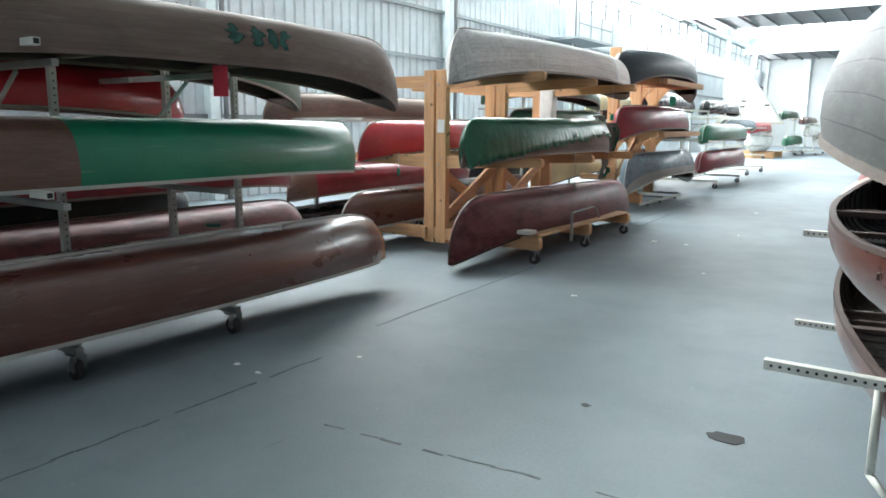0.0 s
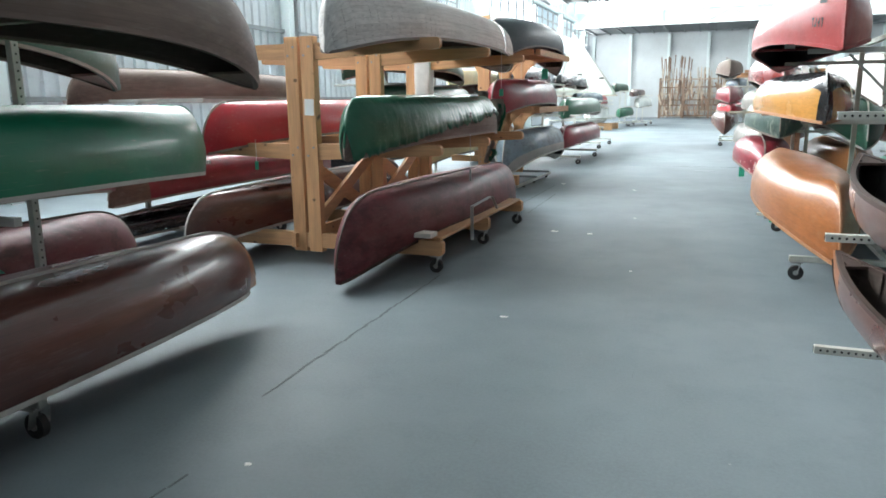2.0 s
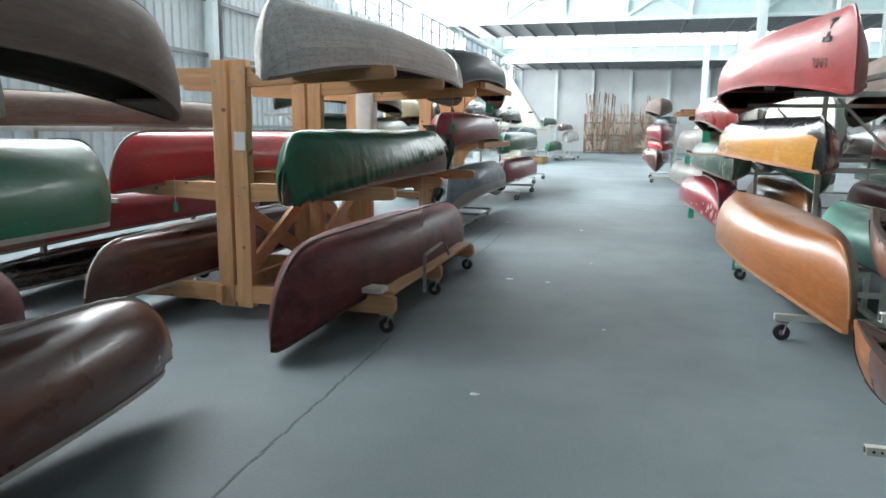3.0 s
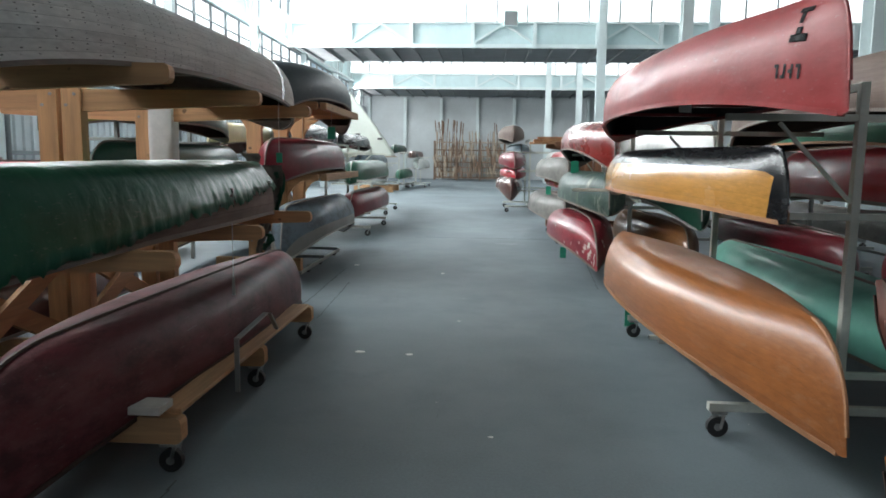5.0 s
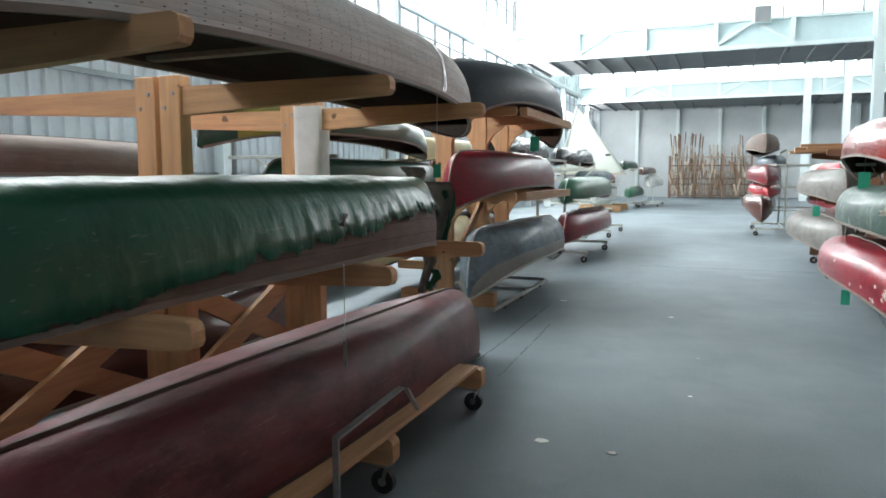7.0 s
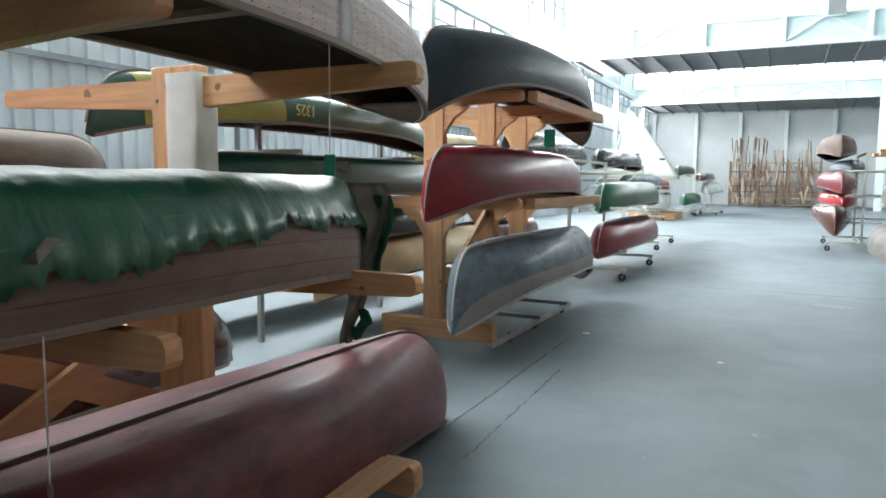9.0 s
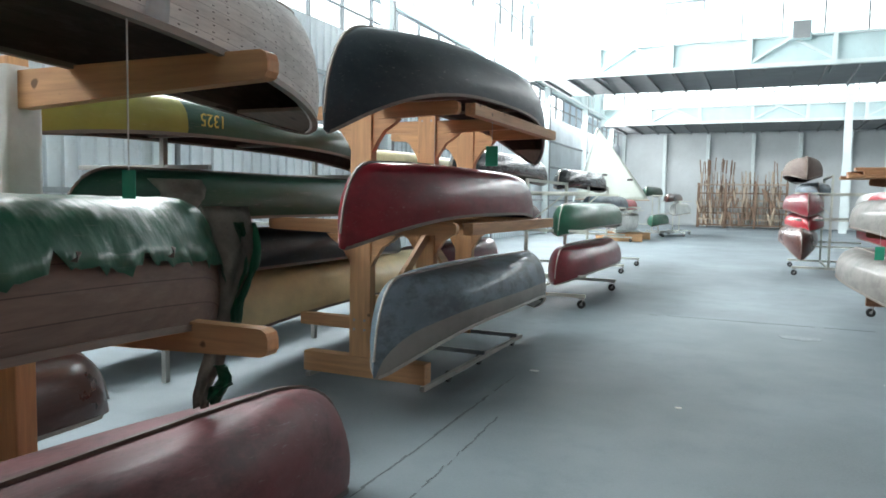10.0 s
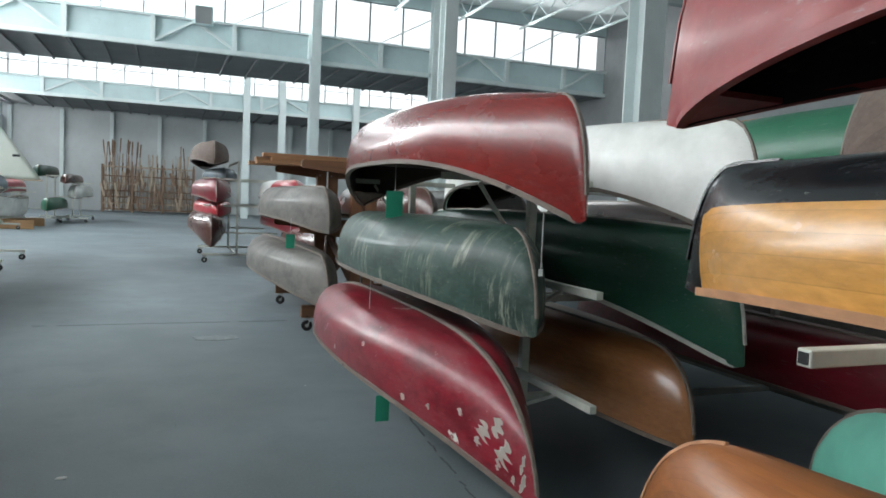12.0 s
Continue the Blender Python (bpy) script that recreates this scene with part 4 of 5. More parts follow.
# second left-hand wooden rack: broad posts, long shelf planks on corbels
def plank_rack(label, x, ys, levels, top):
    root = thing("wooden_rack", pose(x, ys[0], 0), label, "canoe rack", "wooden canoe racks")
    for k, yy in enumerate(ys):
        y = yy - ys[0]
        part("post", box(-0.1, 0.1, y - 0.045, y + 0.045, 0.1, top, 0.006), M["pine_z"], root)
        bolts = bmesh.new()
        for z in (0.16, 0.24, 0.5, 0.58, *levels):
            for d in (-0.05, 0.05):
                add_tube(bolts, (d, y - 0.053, z), (d, y - 0.045, z), 0.011, seg=8)
        tagged(part("bolts", bolts, M["steel"], root), kind="stuff")
        for z in levels:
            part("arm", wood_arm(0.1, 0.86, y, z, 0.12, 0.1), M["pine_x"], root)
            part("arm", wood_arm(-0.1, -0.95, y, z, 0.12, 0.1), M["pine_x"], root)
            for s in (-1, 1):
                bm = bmesh.new()
                pr = [(s * 0.1, z - 0.12), (s * 0.34, z - 0.12), (s * 0.3, z - 0.16), (s * 0.2, z - 0.22), (s * 0.13, z - 0.32), (s * 0.1, z - 0.38)]
                a = [bm.verts.new((px, y - 0.03, pz)) for px, pz in pr]
                b = [bm.verts.new((px, y + 0.03, pz)) for px, pz in pr]
                bm.faces.new(a), bm.faces.new(b[::-1])
                for q in range(6):
                    bm.faces.new((a[q], b[q], b[(q + 1) % 6], a[(q + 1) % 6]))
                bmesh.ops.recalc_face_normals(bm, faces=bm.faces[:])
                part("corbel", bm, M["pine_x"], root)
        if k == 0:
            part("base_arm", box(-0.55, 0.62, y - 0.06, y + 0.06, 0.1, 0.27, 0.004), M["pine_x"], root)
        else:
            part("base_cross", box(-0.5, 0.64, y - 0.02, y + 0.02, 0.1, 0.14), M["mullion"], root)
            part("bearer", box(0.1, 0.6, y - 0.03, y + 0.03, 0.5, 0.58, 0.004), M["brown_x"], root)
        part("lower_arm", box(-0.6, -0.1, y - 0.04, y + 0.04, 0.5, 0.6, 0.004), M["pine_x"], root)
    L = ys[-1] - ys[0]
    for z in levels:
        part("shelf_plank", box(0.862, 0.95, 0.1, L + 0.25, z - 0.1, z - 0.004, 0.004), M["pine_y"], root)
    part("brace", bar((0.03, 0.05, 0.45), (0.03, L * 0.55, levels[0] - 0.14), 0.04, 0.09), M["pine_y"], root)
    part("brace", bar((0.03, L - 0.05, 0.55), (0.03, L * 0.5, levels[0] - 0.14), 0.04, 0.09), M["pine_y"], root)
    for xx in (0.6, -0.5):
        part("base_rail", box(xx, xx + 0.04, -0.1, L + 0.2, 0.06, 0.1), M["rack_grey"], root)
        for y in (0.5, L * 0.55, L):
            part("caster_wheel", add_tube(bmesh.new(), (xx - 0.03, y, 0.05), (xx + 0.0, y, 0.05), 0.05, seg=16), M["rubber"], root)
    return root


plank_rack("honey pine rack with broad posts carrying navy, red and grey canoes", -4.05, (12.25, 13.5, 14.5), (1.42, 2.37), 2.94)
canoe("blue-black canoe, upside down on the top planks", "navy", -3.6, 10.98, 15.2, 2.42, 0.9, 0.44, 0.4, x1=-3.45, stem=0.12, rocker=0.16)
canoe("wine red canoe, upside down on the middle planks", "red_dark", -3.6, 11.18, 15.3, 1.47, 0.86, 0.42, 0.22, rocker=0.06)
canoe("blue-grey canoe with worn sides, upside down on the base", "blue_grey", -3.5, 11.48, 15.5, 0.6, 0.9, 0.42, 0.3, trim="gunwale_white", skirt=("grey_skirt", 0.83))
# second row behind the left-hand racks
metal_rack("grey steel rack of the second row with canoes", -6.2, (6.6, 9.0), -1.1, (0.95, 1.6), 1.6, "rack_grey", 0.9)
canoe("weathered grey-brown canoe, upside down in the second row", "brown_weathered", -6.8, 6.2, 10.9, 1.62, 0.86, 0.34, 0.08)
canoe("dull maroon canoe with a brown end in the second row", "red_dark", -7.0, 6.8, 11.2, 0.45, 0.86, 0.36, 0.1, patch=("brown_patch", -1, -0.8))
canoe("maroon canoe with a bare brown end in the second row", "red_dark", -6.0, 5.85, 10.3, 0.6, 0.86, 0.36, 0.1, patch=("brown_patch", -1, -0.84))
metal_rack("steel rack of the second row holding green and cream canoes", -5.6, (11.6, 13.8), -1.0, (1.3, 1.85), 2.4, "rack_grey", 0.5, base_z=0.0, wheels=False)
canoe("dark green canoe, upside down behind the pine rack", "green_dark", -5.3, 10.4, 15.0, 1.42, 0.88, 0.38, 0.1)
canoe("dark navy canoe, upside down behind the pine rack", "navy", -5.3, 10.7, 15.3, 0.98, 0.84, 0.32, 0.1)
canoe("dark navy canoe, upside down low in the second row", "navy", -6.4, 10.9, 15.4, 0.45, 0.88, 0.4, 0.1)
canoe("cream canoe, upside down low behind the pine rack", "cream", -5.2, 11.9, 16.4, 0.56, 0.88, 0.38, 0.2)
olive = canoe("yellow-green canoe with a dark green end, upside down high", "olive", -5.3, 9.55, 14.6, 2.05, 0.8, 0.3, 0.2, patch=("green_dark", -0.36, 1), patch2=(-1, -0.86))
canoe("yellow and white canoe in the second row", "cream", -5.6, 14.6, 19.0, 1.9, 0.8, 0.34, 0.1, patch=("white_hull", 0, 1))
metal_rack("grey steel rack of the second row with dark canoes", -6.5, (17.0, 19.8), 0.9, (0.45, 1.1, 1.75), 1.95, "rack_grey", -0.9)
canoe("dark red canoe, upside down low in the second row", "red_dark", -6.0, 16.4, 20.9, 0.48, 0.86, 0.38, 0.12)
canoe("black canoe, upside down on the middle arms of the second row", "black", -6.0, 16.0, 20.6, 1.12, 0.86, 0.36, 0.12)
canoe("brown canoe, upside down on the top arms of the second row", "brown_varnish", -6.05, 16.6, 21.0, 1.77, 0.86, 0.36, 0.12)
# third left-hand rack
metal_rack("white steel rack on casters with green and red canoes", -4.3, (17.6, 20.0), 0.95, (0.5, 1.18, 1.75), 1.95, "rack_white", -0.9)
canoe("glossy green canoe, upside down on the upper arms", "green_mid", -3.75, 17.4, 21.8, 1.2, 0.84, 0.38, 0.12, trim="gunwale_white")
canoe("glossy dark red canoe with a scuffed keel, upside down low", "red_dark", -3.7, 17.1, 21.5, 0.52, 0.86, 0.4, 0.14, trim="gunwale_white")
canoe("black canoe, upside down at the back of the white rack", "black", -4.9, 16.0, 20.5, 2.0, 0.84, 0.34, 0.1)
canoe("maroon canoe, upside down at the back of the white rack", "maroon", -5.0, 16.2, 20.5, 1.2, 0.84, 0.34, 0.1)

# right-hand racks
metal_rack("cream perforated steel rack on casters with canoes", 1.25, (4.4,), -0.94, (0.28, 0.87, 1.47), 2.1, "rack_white", 0.9, holes=True, base_z=0.0, wheels=False)
r1 = metal_rack("cream square-tube rack on casters holding varnished canoes", 1.15, (7.05, 9.45), -0.75, (0.42, 1.36, 1.92), 2.1, "rack_white", 0.9, holes=False)
canoe("orange varnished cedar canoe, upside down on low arms", "orange_varnish", 0.6, 5.85, 10.62, 0.52, 0.82, 0.42, 0.14, x1=0.47, full=0.9, trim="gunwale_warm", keel=False, lean=0)
canoe("varnished yellow canoe with a black bottom, upside down", "yellow_varnish", 0.5, 6.38, 10.42, 1.40, 0.8, 0.34, 0.06, x1=0.45, trim="gunwale_warm", stem=0.05, full=0.9, keel=False, bottom=("black", 0.56), band="black")
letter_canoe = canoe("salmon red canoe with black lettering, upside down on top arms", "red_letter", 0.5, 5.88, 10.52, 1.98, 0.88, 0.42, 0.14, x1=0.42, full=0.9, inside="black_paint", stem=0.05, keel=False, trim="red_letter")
canoe("deep red canoe, upside down on the rear arms", "red", 1.8, 6.0, 9.6, 1.40, 0.84, 0.36, 0.1)
canoe("turquoise canoe, upside down on the rear low arms", "turquoise", 1.7, 6.6, 10.98, 0.45, 0.88, 0.38, 0.12)
canoe("weathered brown-grey canoe, upside down on the rear top arms", "brown_weathered", 1.85, 6.2, 11.08, 2.0, 0.86, 0.4, 0.3)
canoe("dark green canoe, upside down on the rear top arms", "green_mid", 2.95, 9.0, 13.4, 1.86, 0.88, 0.42, 0.12, trim="gunwale_warm")
for ya, za, tip in ((2.4, 1.385, -1.31), (0.45, 0.5, -1.01)):          # long tube arms that stick out into the aisle
    arm = part("arm", box(tip, -0.752, ya - 0.0135, ya + 0.0135, za - 0.025, za + 0.002, 0.002), M["rack_white"], r1)
    part("tube_mouth", box(tip - 0.002, tip, ya - 0.009, ya + 0.009, za - 0.0205, za - 0.0025), M["hole"], arm)
    part("bracket", box(-0.95, -0.86, ya - 0.03, ya + 0.03, za - 0.05, za + 0.006, 0.004), M["steel"], r1)
part("arm", box(-0.752, 0.02, 0.43, 0.47, 0.46, 0.5, 0.002), M["rack_white"], r1)
part("post", box(-0.02, 0.02, 0.43, 0.47, 0.21, 0.46, 0.002), M["rack_white"], r1)
r2 = metal_rack("cream square-tube rack on casters holding red and green canoes", 0.98, (12.4, 14.6), -0.58, (0.45, 1.05, 1.75), 1.95, "rack_white", 0.55, holes=False, base_z=0.0, wheels=False)
for z in (0.6, 1.16):
    part("side_rail", box(-0.085, -0.045, -0.85, -0.02, z - 0.02, z + 0.02, 0.003), M["rack_white"], r2)
    part("gusset", bar((-0.02, -0.02, z - 0.22), (-0.065, -0.5, z - 0.02), 0.016), M["rack_white"], r2)
chipped = canoe("chipped dark red canoe, upside down on low arms", "red_chip", 0.37, 11.1, 15.4, 0.55, 0.86, 0.36, 0.24, x1=0.45, dz=0.08, rocker=0.12, trim="gunwale", full=1.0, stem=0.26)
canoe("scuffed grey-green canoe, upside down on middle arms", "green_scuffed", 0.55, 11.5, 14.8, 1.09, 0.84, 0.4, 0.12, x1=0.54, keel=False)
canoe("shiny red-brown canoe, upside down on top arms", "red_brown", 0.52, 11.1, 14.8, 1.79, 0.84, 0.36, 0.27, x1=0.57, rocker=0.13, trim="gunwale", keel=False, stem=0.07, full=0.8)
canoe("off-white canoe, upside down on the rear top arms", "white_hull", 1.74, 11.4, 15.6, 1.74, 0.88, 0.40, 0.34, stem=0.07, rocker=0.08)
canoe("long dark green canoe, upside down on the rear arms", "green_dark", 1.6, 11.3, 15.9, 1.13, 0.9, 0.4, 0.3, trim="gunwale_white", rocker=0.06)
canoe("brown wooden canoe, upside down on the rear low arms", "brown_wood", 1.55, 11.55, 15.6, 0.45, 0.9, 0.4, 0.12)
# right-hand near rack
canoe("dark grey lapped canoe, upside down on the upper arms", "grey_fg", 1.0, 0.9, 5.3, 1.48, 0.88, 0.42, 0.1)
canoe("dark brown wooden canoe, upright on the middle arms", "brown_varnish", 1.2, 1.5, 5.85, 1.06, 0.8, 0.28, 0.12, x1=0.64, inside="black_paint", trim="gunwale_dark", upright=True, full=1.05)
canoe("dark brown canoe, upright with a dark slatted interior", "brown_varnish", 1.66, 0.9, 5.48, 0.5, 0.66, 0.26, 0.1, x1=0.48, patch=("orange_varnish", 0.86, 1), inside="inside_dark", trim="gunwale_dark", upright=True, full=1.05)
# third right-hand rack
wood_rack("brown wooden rack on casters with grey canoes", 1.15, (16.9, 19.0), 0.9, (1.25, 2.0), 1.998, base_z=0.3, left=0.75, wood="brown")
canoe("dull grey canoe, upside down on low arms", "grey_dull", 0.55, 15.9, 20.8, 0.55, 0.86, 0.4, 0.14, x1=0.42)
canoe("pale grey canoe, upside down on middle arms", "grey_dull", 0.6, 16.2, 20.6, 1.3, 0.86, 0.4, 0.12)
canoe("brown canoe, upside down on the rear arms", "brown_varnish", 1.8, 16.2, 20.6, 1.35, 0.86, 0.4, 0.12)
# fourth right-hand rack
metal_rack("white steel rack on casters with red and brown canoes", 0.45, (25.2, 27.6), -0.75, (0.7, 1.3, 1.9), 2.3, "rack_white", 0.9)
canoe("brown-red canoe, upside down on low arms", "brown_varnish", -0.15, 24.3, 28.6, 0.75, 0.86, 0.36, 0.34)
canoe("bright red canoe, upside down under another red one", "red", 0.0, 24.9, 29.0, 1.12, 0.86, 0.3, 0.1)
canoe("wine red canoe, upside down on middle arms", "red_dark", -0.05, 24.5, 29.0, 1.5, 0.88, 0.4, 0.14)
canoe("brown weathered canoe, upside down on the top arms", "brown_weathered", -0.1, 24.6, 29.0, 2.32, 0.86, 0.4, 0.14)
canoe("pale blue-grey canoe on the upper arms", "blue_grey", 0.2, 25.5, 29.6, 1.92, 0.8, 0.24, 0.08)
canoe("red canoe wrapped in clear plastic on the rear arms", "red", 1.35, 22.5, 27.0, 1.5, 0.86, 0.4, 0.14, patch=("plastic", -0.4, 1))
canoe("dark wine canoe on the rear low arms", "red_dark", 1.4, 22.5, 27.0, 0.9, 0.86, 0.36, 0.14)
canoe("brown canoe lying low behind the rack", "brown_varnish", 1.6, 20.8, 25.0, 0.6, 0.86, 0.36, 0.14)

# planks stored on top of the wooden rack
for k, (y, x0, x1, z) in enumerate(((18.62, 0.1, 2.2, 2.0), (18.86, 0.25, 2.3, 2.0), (19.1, 0.05, 2.1, 2.0), (18.66, 0.3, 2.25, 2.055), (18.92, 0.12, 2.4, 2.055), (19.12, 0.4, 2.3, 2.055), (18.76, 0.2, 1.9, 2.11), (19.0, 0.35, 2.2, 2.11))):
    plank_thing("rough brown timber plank stored across the top of a rack", x0, x1, y, y + 0.22, z, z + 0.05, "plank_x", "plank")

# second row on the right
metal_rack("grey steel rack of the second row", 3.6, (10.0, 13.0, 16.5), -0.9, (0.5, 1.2, 1.8), 2.0, "rack_grey", 0.9)
canoe("dark brown varnished canoe with pale trim, upside down", "brown_varnish", 3.1, 11.4, 16.0, 1.3, 0.88, 0.36, 0.1, trim="gunwale_white")
canoe("weathered grey canoe, upside down in the second row", "grey_dull", 3.0, 16.2, 20.6, 1.35, 0.88, 0.4, 0.14)
canoe("wine red canoe in the second row", "red_dark", 3.0, 10.5, 15.0, 0.5, 0.88, 0.36, 0.12)
canoe("brown canoe in the second row", "brown_varnish", 2.9, 16.4, 21.0, 0.75, 0.86, 0.36, 0.12)
canoe("dark red canoe with green edges, upside down", "red_dark", 3.1, 5.6, 10.2, 0.6, 0.86, 0.36, 0.12)
canoe("deep red canoe in the second row", "red", 3.1, 5.6, 10.0, 1.3, 0.86, 0.36, 0.12)
canoe("dark green canoe in the second row", "green_dark", 3.1, 3.8, 8.4, 1.84, 0.86, 0.36, 0.12)
canoe("black canoe, upside down in the second row", "black", 2.2, 15.0, 19.4, 1.95, 0.84, 0.34, 0.3)
metal_rack("grey steel rack far back in the hall", 5.6, (13.0, 17.0, 21.0), -0.9, (0.5, 1.2, 1.8), 2.0, "rack_grey", 0.9)
for k, (m, z, y) in enumerate((("grey_dull", 0.55, 13.0), ("brown_weathered", 1.25, 13.4), ("white_hull", 1.25, 18.6), ("green_dark", 0.55, 18.2), ("brown_varnish", 1.85, 15.0))):
    canoe("stored canoe upside down far back beyond the second row", m, 5.1, y, y + 4.4, z, 0.86, 0.36, 0.12)

# far left boats
metal_rack("white steel rack on casters beyond the red canoe", -4.6, (23.2, 25.4), 0.85, (0.9, 1.5), 2.0, "rack_white", -0.8)
canoe("black canoe, upside down on top of the white rack", "black", -4.9, 21.6, 26.0, 1.95, 0.84, 0.36, 0.1)
canoe("pale grey hull on the white rack", "blue_grey", -4.4, 22.2, 26.4, 1.45, 0.8, 0.3, 0.08)
canoe("red canoe, upside down beside the sail", "red", -6.3, 35.6, 40.1, 1.3, 0.86, 0.42, 0.1)
canoe("white dinghy hull, upright on timber bearers", "white_hull", -6.35, 36.0, 40.2, 1.05, 1.1, 0.72, 0.1, inside="white_hull", trim="gunwale_white", upright=True)
canoe("dark green canoe high beyond the sail", "green_dark", -5.95, 41.5, 46.0, 2.0, 0.86, 0.4, 0.1)
canoe("brown canoe high beyond the sail", "brown_varnish", -5.0, 42.0, 46.5, 1.75, 0.8, 0.32, 0.1)
canoe("green canoe lying low beside the dinghy", "green_mid", -5.5, 40.6, 45.1, 0.62, 0.86, 0.42, 0.1)
canoe("white canoe, upside down on a cradle", "white_hull", -4.7, 42.5, 47.0, 1.12, 0.95, 0.5, 0.1)
for x, y0, y1, lv in ((-6.3, 36.4, 39.4, (1.28,)), (-5.7, 42.0, 44.4, (0.6, 1.98)), (-4.85, 43.0, 46.0, (1.1, 1.73))):
    metal_rack("white steel boat cradle on casters", x, (y0, y1), 0.6, lv, lv[-1] + 0.02, "rack_white", -0.6)
for y in (36.7, 39.0):
    plank_thing("pale timber bearer under the dinghy", -7.25, -5.35, y, y + 0.12, 0.0, 0.3, "pine_x", "timber bearer")

sail = thing("sail", pose(-8.1, 41.0, 0), "pale off-white triangular sail on a slim mast", "sail")
bm, rows = bmesh.new(), []
for i in range(25):
    f = i / 24
    left, right = -1.1 + 1.0 * f, 2.35 - 2.4 * f ** 1.06
    row = []
    for j in range(13):
        q = j / 12
        row.append(bm.verts.new((left + (max(right, left + 0.04) - left) * q, 0.2 * math.sin(math.pi * q) * (1 - f * 0.6), 1.75 + 3.3 * f)))
    rows.append(row)
for i in range(24):
    for j in range(12):
        bm.faces.new((rows[i][j], rows[i][j + 1], rows[i + 1][j + 1], rows[i + 1][j]))
bmesh.ops.solidify(bm, geom=bm.faces[:], thickness=0.004)
part("cloth", bm, M["sailcloth"], sail, smooth=True)
part("mast", add_tube(bmesh.new(), (-1.55, 0, 0.4), (-0.12, 0, 5.15), 0.04, 0.025), M["white_paint"], sail)
part("boom", add_tube(bmesh.new(), (-1.12, 0.02, 1.72), (2.4, 0.02, 1.72), 0.03), M["oar_pale"], sail)
part("mast_step", box(-1.75, -1.35, -0.2, 0.2, 0.0, 0.42, 0.02), M["white_paint"], sail, "white mast step block")
for k, (x, z) in enumerate(((0.15, 2.85), (1.35, 2.62), (0.1, 2.55))):
    part("batten_mark", box(x, x + 0.26, -0.02, 0.0, z, z + 0.09), M["hole"], sail)

# oar store at the far wall
rk = thing("oar_rack", pose(-2.25, 58.6, 0), "long timber rack crowded with standing oars and paddles", "oar rack")
for z in (0.15, 0.55, 0.95, 1.35, 1.8, 2.3, 2.9):
    part("rail", box(-2.7, 2.9, -0.06, 0.06, z, z + 0.07), M["oar_pale"] if z in (0.55, 1.8, 2.9) else M["oar"], rk)
    part("rail", box(-2.7, 2.9, 0.84, 0.96, z, z + 0.1), M["oar"], rk)
for x in (-2.65, -0.9, 0.95, 2.85):
    for y in (0.0, 0.9):
        part("upright", box(x - 0.06, x + 0.06, y - 0.065, y + 0.065, 0, 3.05), M["oar"], rk)
rng = random.Random(4)
oars = []
for k in range(4):
    h = (2.5, 3.0, 3.5, 4.4)[k]
    o = thing("oar", pose(-4.3, 59, 0.0), "brown wooden oar standing upright in the rack", "oar", "oars in the rack")
    part("shaft", add_tube(bmesh.new(), (0, 0, 0), (0, 0, h * 0.8), 0.026, 0.02, 8), M["oar"] if k % 2 else M["oar_pale"], o)
    bl = bmesh.new()
    add_box(bl, -0.05, 0.05, -0.015, 0.015, h * 0.8, h, 0.012)
    part("blade", bl, M["oar"] if k % 2 else M["oar_pale"], o)
    oars.append(o)
for k in range(105):
    x, y = -4.9 + 5.4 * rng.random(), 58.75 + 0.6 * rng.random()
    copy_thing(oars[min(3, int(rng.random() ** 1.5 * 3.6))], pose(x, y, 0.02 + 0.35 * rng.random(), rng.uniform(-3, 3), rng.uniform(-5, 5), rng.uniform(0, 180)))
for k in range(44):
    x = -4.8 + 5.2 * rng.random()
    z = rng.choice((0.22, 0.62, 1.02, 1.42, 1.87))
    ob = mesh_ob("paddle_blade", box(-0.06, 0.06, -0.02, 0.02, 0, 0.5 + 0.4 * rng.random(), 0.01), M["oar"] if k % 3 else M["oar_pale"])
    tagged(place(ob, pose(x, 58.48, z, rng.uniform(-4, 4), rng.uniform(-25, 25), 0)), "worn wooden paddle blade leaning in the rack", "paddle", "paddles in the rack")

# platform on the left wall
pf = thing("wall_platform", pose(-10.6, 23.2, 4.55), "small steel platform with a railing on the wall", "platform")
part("deck", box(-0.35, 0.9, 0, 3.2, 0, 0.08), M["mullion"], pf)
for x, y in ((0.88, 0.05), (0.88, 1.1), (0.88, 2.1), (0.88, 3.15)):
    part("baluster", box(x - 0.02, x + 0.02, y - 0.02, y + 0.02, 0.08, 1.0), M["mullion"], pf)
for z in (0.5, 1.0):
    part("rail", box(0.86, 0.9, 0, 3.2, z, z + 0.04), M["mullion"], pf)
# box on the far girder
gbx = thing("junction_box", pose(0.18, 38.62, 8.1), "grey-green electrical box on the girder", "electrical box")
part("case", box(-0.35, 0.35, -0.2, 0.0, 0, 0.75, 0.02), M["panel"], gbx)
part("door", box(-0.3, 0.3, -0.215, -0.2, 0.05, 0.7), M["soffit"], gbx)

# torn canvas and details of the left racks
torn_canvas(torn)
decal(cedar, "plastic_tape", "tape", 0.405, 0.445, -0.97, -0.04, "clear tape wrapped round the hull", 0.004, 3, 14)
rag("grey flap of stiff canvas folded back over the hull's end", -3.1, 9.22, 1.665, 1.46, 0.2, "canvas_back", 65)
rag("stiff grey torn canvas hanging off a canoe end", -2.96, 9.34, 1.56, 1.06, 0.21, "canvas_back", 20)
rag("narrow green torn canvas strip hanging off a canoe end", -2.88, 9.36, 1.5, 1.1, 0.08, "green_torn", 50)
rag("torn grey canvas shred hanging low", -3.04, 9.33, 1.1, 0.74, 0.11, "canvas_back", 30)
